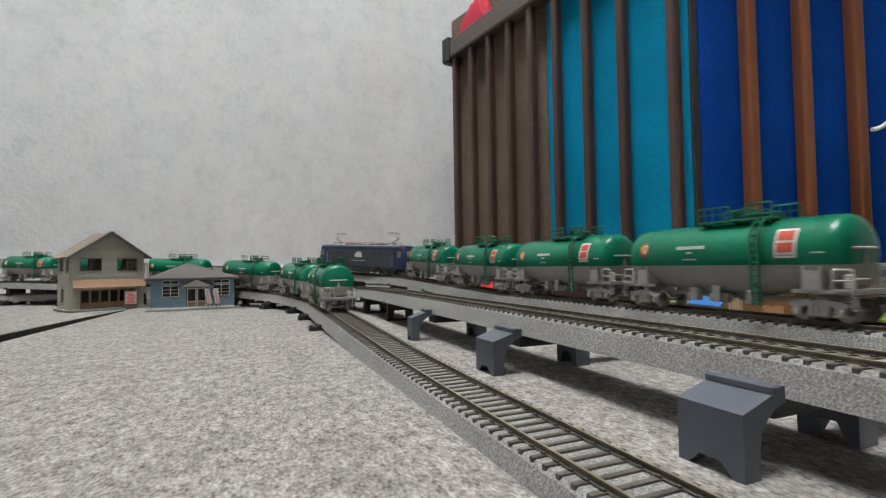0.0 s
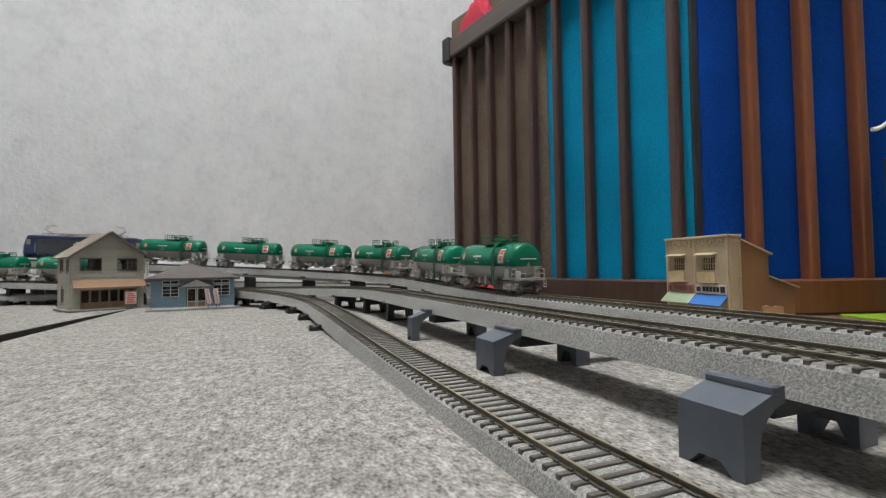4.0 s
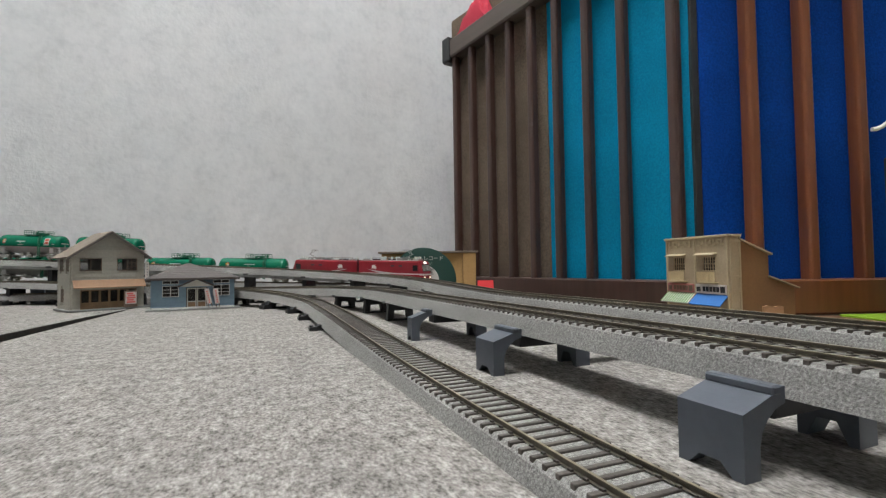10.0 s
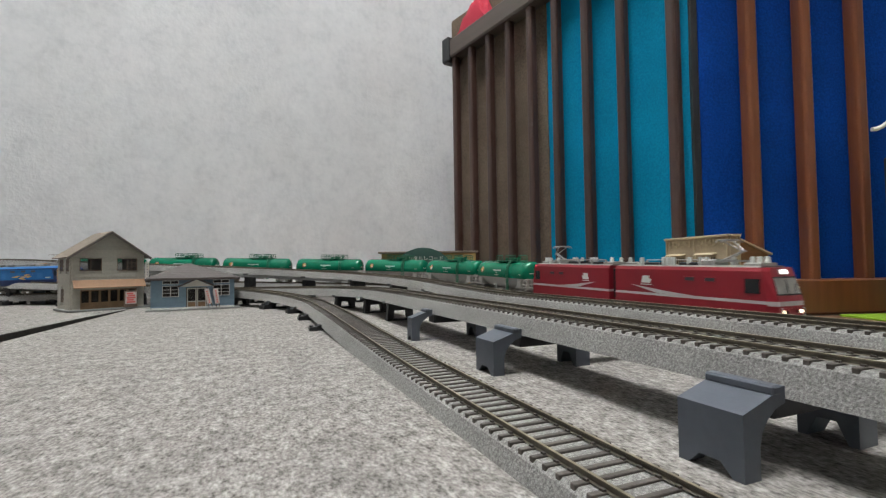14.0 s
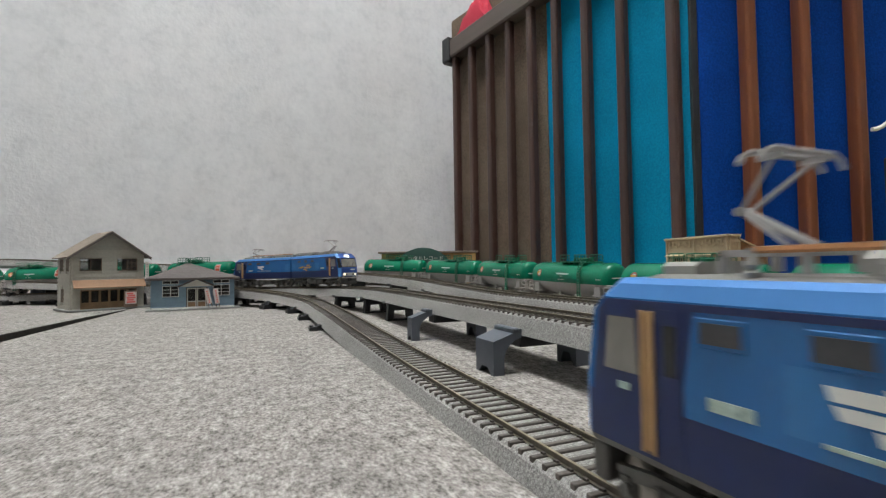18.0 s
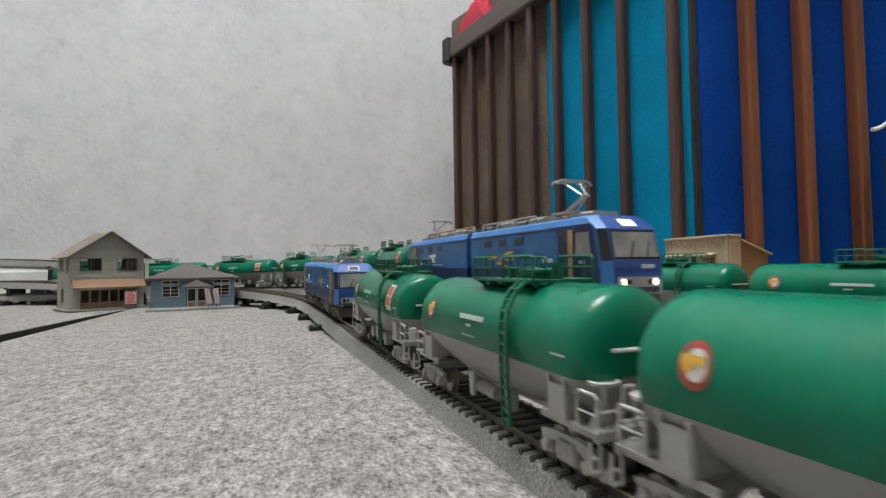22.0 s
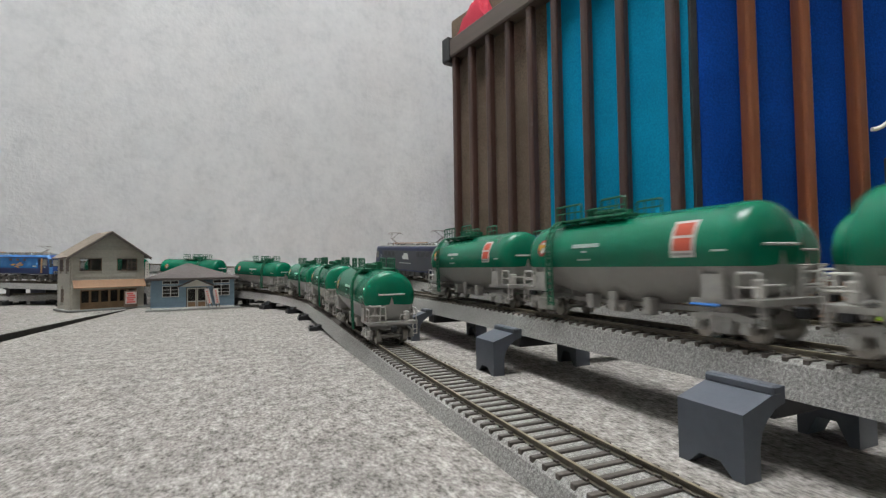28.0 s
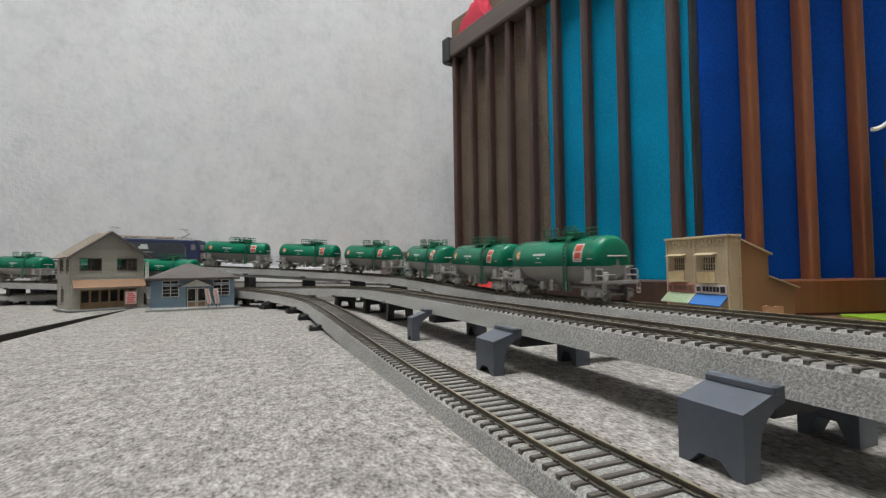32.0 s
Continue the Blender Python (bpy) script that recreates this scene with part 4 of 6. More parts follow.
def red_twin():
    """One half of the crimson twin engine, cab at +x."""
    w = thing("locomotive_half", "crimson model electric engine half with silver stripes", "locomotive", group="twin engine halves")

    def x_of(z):
        return 41.0 - max(0, z - 13.5) * 0.26
    lv = [(4.6, 10.2, x_of(4.6), 8.0, 38.2), (11.4, 10.2, x_of(11.4), 8.0, 38.2), (12.0, 10.2, x_of(12.0), 8.0, 38.2), (13.3, 10.2, x_of(13.3), 8.0, 38.2), (25.6, 10.2, x_of(25.6), 7.4, 36.2), (27.2, 9.4, x_of(27.2), 6.8, 35.6)]
    mm = [CRIMSON, SILVERSTRIPE, ROOFGREY]
    bands = [{"side": 0}, {"side": 0, "corner": 1, "nose": 1}, {"side": 1}, {"side": 0}, {"side": 0}]
    part("body", body_shell(lv, -41.4, False, bands, mm), mm, w, "crimson body with silver waist stripe")
    r = Geo()
    r.prism([(-9.2, 27.2), (9.2, 27.2), (6.0, 27.9), (-6.0, 27.9)], "x", -41, 34.5)
    part("roof", r, ROOFGREY, w, "grey roof deck")
    cab_end(w, x_of, {"ww": 7.8, "w0": 15.8, "w1": 23.4, "sign": (24.6, 26.2), "lz": 9.0, "split": True, "lampmat": CRIMSON})
    slab(w, "cab_side_window", GLASSDK, 29.5, 35.4, 16.2, 22.4, 0.2)
    side_windows(w, [(2, 6.5), (12, 16.5)], WINLOUVRE, CRIMSON, 20.6, 22.2, 10.15)
    slab(w, "white_mark", WHITEMARK, 0, 0, 0, 0, 0.16, sides=(-1, 1), poly=[(-23.5, 18.4), (-18.0, 18.4), (-17.2, 20.4), (-18.8, 20.8), (-18.4, 22.2), (-22.6, 22.2)])
    slab(w, "white_line", WHITEMARK, -24, -17, 17.4, 17.8, 0.16)
    slab(w, "stripe_sweep", SILVERSTRIPE, 0, 0, 0, 0, 0.14, poly=[(-30, 17.2), (-14, 13.4), (8, 13.2), (-10, 14.8)])
    roof_gear(w, [(-39, -31, -5, 5, 1.6, COVERGREY), (-26, -17, -5, 5, 1.5, BLACKPL), (-6, 4, -4.4, 4.4, 1.6, BLACKPL), (6, 13, -4.6, 4.6, 3.0, COVERGREY), (26, 33, -5.4, 5.4, 1.4, COVERGREY)], [(-34, 16, 5.8, 30.4, STEEL)], 27.8)
    for x in (-37, -29, -15, -12.4, -9.8, -1, 5, 8, 15.5, 24, 27, 30):
        q = Geo()
        q.lathe([(27.6, 1.0), (29.2, 1.15), (31.8, 1.0), (31.9, 0.4)], "z", 10, 0, (x, -3.4 if x < 10 else 4.0, 0))
        part("insulator", q, WHITEMARK, w, "white porcelain insulator", True)
    pantograph(w, 17.0, 29.6)
    gw = Geo()
    gw.bbox(-42.2, -6.6, 8.5, -41.2, 6.6, 25.5, 0.3)
    part("gangway", gw, BLACKPL, w, "black gangway bellows")
    under(w, (-26.5, 24.5))
    return w


def grey_single():
    w = thing("locomotive", "blue and slate-grey model electric engine with two pantographs", "locomotive")

    def x_of(z):
        return 60.2 - max(0, z - 15.0) * 0.26
    lv = [(6.2, 10.2, x_of(6.2), 8.0, 57.4), (15.4, 10.2, x_of(15.4), 8.0, 57.4), (25.4, 10.2, x_of(25.4), 7.4, 55.2), (27.0, 9.6, x_of(27), 6.6, 54.6)]
    mm = [INDIGO, ROOFGREY]
    bands = [{"side": 0}, {"side": 0}, {"side": 0}]
    part("body", body_shell(lv, 0, True, bands, mm), mm, w, "indigo blue body")
    r = Geo()
    r.prism([(-9.2, 27.0), (9.2, 27.0), (6.4, 28.0), (-6.4, 28.0)], "x", -53, 53)
    part("roof", r, ROOFGREY, w, "grey roof")
    slab(w, "grey_panel", SLATE, -44, 44, 7.4, 23.4, 0.12, label="slate-grey side panel")
    slab(w, "white_mark", WHITEMARK, 0, 0, 0, 0, 0.24, poly=[(-6, 16.0), (4, 16.0), (5, 19.0), (2, 19.4), (2.6, 21.2), (-4.5, 21.2)])
    slab(w, "white_line", WHITEMARK, -10, 9, 12.6, 13.1, 0.24)
    side_windows(w, [(-40, -35), (-32, -27), (-24, -19), (18, 23), (26, 31), (34, 39)], WINLOUVRE, SLATE, 18.6, 22.4, 10.25)
    slab(w, "cab_side_window", CABGLASS, 51, 55.4, 16.6, 22.6, 0.2)
    slab(w, "cab_side_window", CABGLASS, -55.4, -51, 16.6, 22.6, 0.2)
    for s in (1, -1):
        cab_end(w, x_of, {"ww": 6.8, "w0": 16.2, "w1": 23.4, "lz": 11.6, "lit": False}, s)
        slab(w, "cab_door", INDIGO, *sorted((s * 46.0, s * 50.0)), 7.0, 24.0, 0.14)
        for side in (-1, 1):
            g = Geo()
            g.cyl((s * 45.4, side * 10.6, 8.4), (s * 45.4, side * 10.6, 20), 0.26, 5)
            part("door_handrail", g, WINFRAME, w)
    roof_gear(w, [(-24, -10, -5, 5, 1.8, ROOFGREY), (-8, 8, -5.4, 5.4, 1.4, COVERGREY), (10, 24, -5, 5, 1.8, ROOFGREY)], [(-30, 30, 5.8, 30.0, COPPER)], 27.8)
    pantograph(w, -38, 29.6, -1)
    pantograph(w, 38, 29.6, 1)
    under(w, (-36, 0, 36))
    return w


# ---- trains: build once, copy ----
PARK = pose(-0.7, -0.3, 0.2)
red_wagon = tank_wagon(True)
plain_wagon = tank_wagon(False)
fore_wagon = tank_wagon(True, True)
blue_half = blue_twin()
blue_rear = blue_twin(False)
red_half = red_twin()
red_half.scale = (1.09, 1, 1)
single = grey_single()

TRAINS = []
LIN = {"a": LINE1, "b": LINE2, "c": LINE3, "r": LINE4}


def fleet():
    used = set()

    def take(master):
        if master.name not in used:
            used.add(master.name)
            return master
        ob = copy_thing(master, Matrix.Identity(4))
        ob.scale = (1, 1, 1)
        return ob

    def sized(ob, k, h):
        ob.scale = (k, 1, h)
        return ob

    # a: on the front track, away from the camera, engine ahead
    TRAINS.append((sized(take(blue_half), 0.825, 1.05), "a", 93.4, 21.0, False, 34.3))
    TRAINS.append((sized(take(blue_rear), 0.825, 1.05), "a", 93.4, 21.0, True, -34.3))
    for k in range(6):
        ob = take(red_wagon if k == 0 else plain_wagon)
        TRAINS.append((sized(ob, 0.815, 0.96), "a", -PITCH * (k + 0.5), 27.5, k != 0))
    # c: on the climbing track, away from the camera
    TRAINS.append((sized(take(single), 1.1, 1.04), "c", 60.5, 35.3, False))
    for k in range(6):
        TRAINS.append((sized(take(red_wagon), 0.89, 1.0), "c", -PITCH * (k + 0.5), 33.2, False))
    # b: on the second track, towards the camera
    TRAINS.append((sized(take(blue_half), 1.0, 1.07), "b", -126.6, 25.5, True))
    TRAINS.append((sized(take(blue_rear), 1.0, 1.07), "b", -42.2, 25.5, False))
    for k in range(6):
        TRAINS.append((sized(take(fore_wagon), 0.94, 1.0), "b", PITCH * (k + 0.5) - 3.0, 31.2, False))
    # r: on the back track, towards the camera
    TRAINS.append((take(red_half), "r", -138.2, 27.5, True))
    TRAINS.append((take(red_half), "r", -46.2, 27.5, False))
    for k in range(7):
        TRAINS.append((take(plain_wagon), "r", PITCH * (k + 0.5), 33.2, True))


def lap(t, at, when, speed, period, t0, t1, total):
    """u of a train seen on two laps: steady before t0 and after t1, catching up out of view."""
    a = at + speed * (t + period - when) - 9.0
    b = at + speed * (t - when) + total
    if t <= t0:
        return a
    if t >= t1:
        return b
    a0 = at + speed * (t0 + period - when) - 9.0
    b1 = at + speed * (t1 - when) + total
    return a0 + (b1 - a0) * (t - t0) / (t1 - t0)


def table(rows):
    ts, us = [a for a, b in rows], [b for a, b in rows]

    def f(t):
        def g(x):
            if x < ts[0]:
                return us[0] + (x - ts[0]) * (us[1] - us[0]) / (ts[1] - ts[0])
            if x > ts[-1]:
                return us[-1] + (x - ts[-1]) * (us[-1] - us[-2]) / (ts[-1] - ts[-2])
            return float(np.interp(x, ts, us))
        return sum(g(t + d) for d in (-0.8, -0.4, 0, 0.4, 0.8)) / 5
    return f


U_OF = {
    "a": table([(0, 819 - LINE1.total), (0.7, 874 - LINE1.total), (2, 1013 - LINE1.total), (2.7, 1106 - LINE1.total), (6, 1420 - LINE1.total), (9, 1700 - LINE1.total), (14, -456), (17, -228), (18, -141), (19, -53), (20, 45), (22, 214), (24, 378.5), (25, 457.5), (28, 712), (29.3, 819), (30, 874), (31.3, 1013), (32, 1106)]),
    "c": lambda t: lap(t, 541.0 + 547.2, 7.4 + 28.96, 88.5, 28.96, 14.0, 24.0, LINE3.total),
    "b": table([(0, 2140), (17, 690), (18, 592), (19, 500), (20.5, 383), (22, 268), (23.2, 165), (24.5, 43), (25.5, -53), (27.5, -257), (29.2, -430)]),
    "r": table([(0, 1560), (9.5, 723), (10.5, 637), (14, 310), (17, 33), (20, -225), (32, -1290)]),
}


def ease_front(u):
    """Track length along the front line, drawn together beside the camera."""
    w = LINE1.wrap(u)
    end = LINE1.start + LINE1.total
    if w > end - 330:
        w -= LINE1.total
    return float(np.interp(w, [-330, -150, 130, 900, end - 330], [-330, -97.5, 129.3, 915.4, end - 330]))


def ease_climb(u):
    """Track length along the climbing line."""
    w = LINE3.wrap(u)
    end = LINE3.start + LINE3.total
    return float(np.interp(w, [LINE3.start, 20, 107, 196, 290, 380, 454, 650, 900, end], [LINE3.start, 31, 109.5, 192, 278, 372, 460, 658.5, 908, end]))



fleet()

# ---- piers and risers under the tracks ----
def camera_plan(x, z):
    """Plan position from the camera's own right and forward distances (millimetres)."""
    a = radians(YAW)
    return Vector((z * math.sin(a) + x * math.cos(a), z * math.cos(a) - x * math.sin(a), 0))


def leg(g, y0, y1, xa, xb, top, tall, arch=None):
    """A leg whose foot is arched along the track; the front one leans its shoulder under the deck."""
    h = arch or min(6.5, tall * 0.5)
    w = y1 - y0
    g.prism([(y0, 0), (y0 + w * 0.16, 0), (y0 + w * 0.34, h), (y0 + w * 0.66, h), (y0 + w * 0.84, 0), (y1, 0), (y1, tall), (y0, tall)], "x", xa, xb)


def double_pier(y, deck, wide=6.4):
    t = thing("bridge_pier", "slate-grey plastic double-track bridge pier standing on the felt", "pier", pose(0, y * MM, 0), group="double piers")
    g = Geo()
    tall = deck - 3.8
    leg(g, -wide, wide, 75.4, 79.4, 0, 9.0, 2.3)
    g.prism([(75.4, 9.0), (75.4, 11.2), (82.6, 13.5), (83.4, 13.7), (84.0, 14.9), (86.2, 14.9), (86.2, 12.0), (83.6, 11.2), (81.4, 9.6), (80.0, 7.6), (79.4, 5.6), (79.38, 9.0)], "y", -wide, wide)
    g.bbox(82.8, -wide - 0.2, 13.4, 85.4, wide + 0.2, 15.2, 0.4)
    part("front_leg", g, PIERGREY, t, "slate-grey leg with arched foot")
    g = Geo()
    leg(g, -5.6, 5.6, 109.0, 115.0, 0, tall)
    part("inner_leg", g, PIERGREY, t)
    g = Geo()
    leg(g, -6.6, 6.6, 158.0, 166.0, 0, tall)
    part("rear_leg", g, PIERGREY, t)
    g = Geo()
    g.bbox(87.0, -4.0, tall - 0.4, 166.0, 4.0, deck - 0.1, 0.4)
    part("crossbeam", g, BLACKPL, t, "dark crossbeam below the decks")
    return t


def piers():
    for y, wide in ((60.5, 6.4), (145.0, 6.4), (224.0, 3.4)):
        double_pier(y, LINE2.z(y) - 8.0, wide)


def riser(line, u, outer=False, label="black plastic track riser foot under the ballast bed"):
    p, h = line.at(u)
    top = p.z - 8.0
    if top < 1.2:
        return
    t = thing("track_riser", label, "riser", Matrix.Translation((p.x * MM, p.y * MM, 0)) @ Matrix.Rotation(h, 4, "Z"), group="track risers")
    g = Geo()
    g.bbox(-9.4, -2.8, 0, 9.4, 2.8, 1.3, 0.3)
    if outer:
        h0 = min(5.2, top + 1.0)
        g.prism([(-17.4, 0), (-17.4, h0 * 0.55), (-16.4, h0 * 0.72), (-13.4, h0 * 0.72), (-12.4, h0), (-9.2, h0), (-9.2, 0)], "y", -4.2, 4.2)
        g.prism([(-17.2, h0 * 0.5), (-15.2, h0 * 0.5), (-15.2, h0 * 0.95), (-16.8, h0 * 0.95)], "y", -1.6, 1.6)
    part("foot", g, BLACKPL, t)
    if top > 2.6:
        g = Geo()
        g.prism([(-9.2, 1.4), (-8.2, top - 0.6), (8.2, top - 0.6), (9.2, 1.4), (5.2, 1.4), (4.4, max(1.5, top * 0.55)), (-4.4, max(1.5, top * 0.55)), (-5.2, 1.4)], "y", -2.6, 2.6)
        part("column", g, BLACKPL, t)
    g = Geo()
    for s in (-1, 1):
        g.prism([(s * 8.0, top - 0.8), (s * 11.4, top - 0.8), (s * 11.0, top + 0.9), (s * 9.9, top + 0.9)], "y", -2.8, 2.8)
    g.bbox(-9.2, -3.0, top - 1.4, 9.2, 3.0, top - 0.05, 0.2)
    part("clip", g, BLACKPL, t)


def risers():
    for u in (287, 347, 405, 465, 525, 590, 650, 730, 810, 880):
        riser(LINE1, u, True)
    for u in (312, 372, 432, 500, 570, 650, 730, 800, 880):
        riser(LINE2, u)
    for u in (300, 372, 440, 505, 575, 650, 730, 805, 880, 960):
        riser(LINE3, u)
    for u in (430, 520, 610, 700, 790, 880, 970):
        riser(LINE4, u)


piers()
risers()

# girder plate below the climbing deck
g_ = Geo()
sweep(g_, LINE3, [(-9.4, -11.2), (-9.4, -8.05), (9.4, -8.05), (9.4, -11.2), (8.6, -11.2), (8.6, -9.0), (-8.6, -9.0), (-8.6, -11.2)], 520, 980, 12)
girder = solid("viaduct_girder", g_, mat("pale_grey_plastic", (0.34, 0.345, 0.34), 0.55, grain=0.08, scale=500, stain=0.08, sscale=60), "pale grey plastic girder under the climbing track", "girder")

# a small shed-like block by the far decks
blk = thing("bridge_pier", "blue-grey plastic pier block with shaded end beside the decks", "pier", Matrix.Translation(camera_plan(-459, 547) * MM) @ pose(0, 0, 0, 0, 0, -18))
g_ = Geo()
g_.bbox(-8, -7, 0, 7.6, 7, 18.6, 0.6)
part("casing", g_, mat("blue_grey_plastic", (0.15, 0.17, 0.22), 0.5, grain=0.06, scale=500, stain=0.06, sscale=60), blk)
# The pier's unlit side is a black box: its shade is in the colour.
g_ = Geo()
g_.bbox(7.6, -6, 0.3, 22, 6, 17.0, 0.5)
part("end_cover", g_, BLACKPL, blk)

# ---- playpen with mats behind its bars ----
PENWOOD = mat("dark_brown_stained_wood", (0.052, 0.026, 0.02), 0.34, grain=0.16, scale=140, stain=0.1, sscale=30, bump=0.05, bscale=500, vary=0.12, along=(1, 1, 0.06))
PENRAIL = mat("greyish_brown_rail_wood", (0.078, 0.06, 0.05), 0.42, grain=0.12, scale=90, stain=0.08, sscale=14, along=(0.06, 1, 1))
# Lighter than PENWOOD: the glossy reflection on this side is put into the colour.
PENLIT = mat("lit_brown_stained_wood", (0.165, 0.056, 0.022), 0.3, grain=0.14, scale=140, stain=0.1, sscale=30, bump=0.05, bscale=500, vary=0.1, along=(1, 1, 0.06))
MATBROWN = mat("brown_felt_cloth", (0.15, 0.116, 0.086), 0.95, grain=0.2, scale=300, bump=0.6, bscale=700, stain=0.14, sscale=16, spec=0.1)
MATTEAL = mat("teal_felt_cloth", (0.0015, 0.222, 0.375), 0.95, grain=0.16, scale=450, bump=0.6, bscale=900, stain=0.1, sscale=12, spec=0.1)
MATBLUE = mat("royal_blue_felt_cloth", (0.002, 0.046, 0.265), 0.95, grain=0.22, scale=450, bump=0.6, bscale=900, stain=0.12, sscale=12, spec=0.1)
CLOTHRED = mat("crimson_cloth", (0.42, 0.02, 0.045), 0.9, grain=0.15, scale=400, bump=0.5, bscale=700)
CORNER = camera_plan(302, 560)
E1 = (camera_plan(302 - 533, 560 + 845) - CORNER).normalized()
E2 = (camera_plan(302 + 997, 560 + 78) - CORNER).normalized()


def panel_frame(e):
    """Local x along the panel, y to its back."""
    back = Vector((-e.y, e.x, 0))
    if back.dot(CORNER) < 0:
        back = -back
    m = Matrix((e, back, Vector((0, 0, 1)))).transposed().to_4x4()
    m.translation = CORNER * MM
    return m


def bar(x, w, d, z0, z1):
    g = Geo()
    g.prism([(x + sx * (w / 2 - 4 + 4 * math.cos(a)), sy * (d / 2 - 4 + 4 * math.sin(a))) for sx, sy, aa in ((1, 1, (0, 30, 60, 90)), (-1, 1, (90, 60, 30, 0)), (-1, -1, (0, 30, 60, 90)), (1, -1, (90, 60, 30, 0))) for a in [radians(q) for q in aa]], "z", z0, z1)
    return g


def playpen():
    m1, m2 = panel_frame(E1), panel_frame(E2)
    pen = thing("playpen_panel", "dark brown wooden playpen side with upright bars", "playpen", m1, group="playpen sides")
    for k in range(9):
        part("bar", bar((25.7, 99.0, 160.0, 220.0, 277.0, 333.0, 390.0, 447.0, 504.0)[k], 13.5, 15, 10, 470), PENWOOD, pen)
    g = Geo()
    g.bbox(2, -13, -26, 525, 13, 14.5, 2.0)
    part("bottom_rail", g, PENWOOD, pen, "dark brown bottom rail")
    g = Geo()
    g.bbox(-10, -15, 470, 507.8, 15, 508, 3.0)
    part("top_rail", g, PENRAIL, pen, "greyish brown top rail")
    g = Geo()
    g.bbox(-10, 16, 478, 500, 28, 528, 2.0)
    part("back_rail", g, PENWOOD, pen, "darker plank behind the top rail")
    g = Geo()
    g.bbox(508, -19, 462, 532, 19, 516, 4.0)
    part("corner_cap", g, BLACKPL, pen, "dark plastic corner joint")
    pen2 = thing("playpen_panel", "brown wooden playpen side with upright bars, lightened by painted reflection", "playpen", m2, group="playpen sides")
    for k in range(7):
        part("bar", bar(67.5 + 69 * k, 14, 18, 10, 470), PENLIT, pen2)
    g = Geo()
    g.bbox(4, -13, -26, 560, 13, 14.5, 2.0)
    part("bottom_rail", g, PENLIT, pen2, "brown bottom rail lightened by painted reflection")
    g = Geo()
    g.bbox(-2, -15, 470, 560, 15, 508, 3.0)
    part("top_rail", g, PENLIT, pen2, "brown top rail lightened by painted reflection")
    # thick felt mats that lean against the inside of the bars

    def pad(name, label, x0, x1, m, material, y, tilt=0.0, seed=1.0):
        g = Geo()
        nx, nz = 40, 24
        rings = []
        for side in (0, 1):
            for j in range(nz + 1):
                for i in range(nx + 1):
                    x = x0 + (x1 - x0) * i / nx
                    z = -20 + 590 * j / nz
                    q = noise.noise(Vector((x * 0.012 + seed, z * 0.005, seed))) * 3.0
                    edge = min(1.0, min(i, nx - i) / 1.0)
                    rings.append((x + tilt * z + noise.noise(Vector((seed, z * 0.02, 3.0))) * 1.2 * (1 if i in (0, nx) else 0), y + q + (0 if side == 0 else 9) + (0 if edge >= 1 else (3 if side == 0 else -3)), z))
        n = (nx + 1) * (nz + 1)
        fs = []
        for j in range(nz):
            for i in range(nx):
                a = j * (nx + 1) + i
                fs.append([a, a + 1, a + nx + 2, a + nx + 1])
                fs.append([n + a, n + a + nx + 1, n + a + nx + 2, n + a + 1])
        for j in range(nz):
            for i in (0, nx):
                a = j * (nx + 1) + i
                fs.append([a, a + nx + 1, n + a + nx + 1, n + a])
        for i in range(nx):
            for j in (0, nz):
                a = j * (nx + 1) + i
                fs.append([a, a + 1, n + a + 1, n + a])
        g.add(rings, fs)
        solid(name, g, material, label, "mat", at=m, smooth=True)

    pad("felt_mat", "brown felt mat standing behind the playpen bars", 262, 548, m1, MATBROWN, 18, seed=2.0)
    pad("felt_mat", "teal felt mat standing behind the playpen bars", 17, 259, m1, MATTEAL, 16, seed=5.0)
    pad("felt_mat", "royal blue felt mat standing behind the playpen bars", 19, 470, m2, MATBLUE, 18, seed=9.0)
    # black strip for the shaded gap into the pen's inside; no post is known
    g = Geo()
    g.bbox(9, 20, -27, 18.5, 32, 560, 1.0)
    solid("corner_post", g, BLACKPL, "black strip for the shaded gap between the playpen sides", "post", at=m2)
    # red cloth over the top rail
    g = Geo()
    n = 22
    vs, fs = [], []
    for j in range(n + 1):
        for i in range(n + 1):
            a, b = i / n, j / n
            x = 392 + 105 * a
            y = -10 + 40 * b
            z = 509 + 62 * math.sin(math.pi * min(1, a * 1.2)) ** 0.6 * (0.4 + 0.6 * math.sin(math.pi * b)) + 16 * noise.noise(Vector((a * 5, b * 5, 2)))
            vs.append((x, y, max(509, z)))
    for j in range(n):
        for i in range(n):
            q = j * (n + 1) + i
            fs.append([q, q + 1, q + n + 2, q + n + 1])
    k = len(vs)
    vs += [(v[0], v[1], 508.6) for v in vs]
    ring = [i for i in range(n + 1)] + [(n + 1) * j + n for j in range(1, n + 1)] + [(n + 1) * n + i for i in range(n - 1, -1, -1)] + [(n + 1) * j for j in range(n - 1, 0, -1)]
    for p, q in zip(ring, ring[1:] + ring[:1]):
        fs.append([p, q, q + k, p + k])
    g.add(vs, fs)
    solid("red_cloth", g, CLOTHRED, "crumpled crimson cloth on the playpen rail", "cloth", at=m1, smooth=True)


playpen()

# ---- model buildings ----
CREAMWALL = mat("grey_beige_boards", (0.41, 0.39, 0.33), 0.6, grain=0.08, scale=500, stain=0.1, sscale=50, vary=0.07)
PORCHGREY = mat("pale_grey_porch", (0.50, 0.49, 0.44), 0.6, grain=0.06, scale=500)
TRIMBROWN = mat("brown_trim", (0.16, 0.11, 0.075), 0.55, grain=0.1, scale=600)
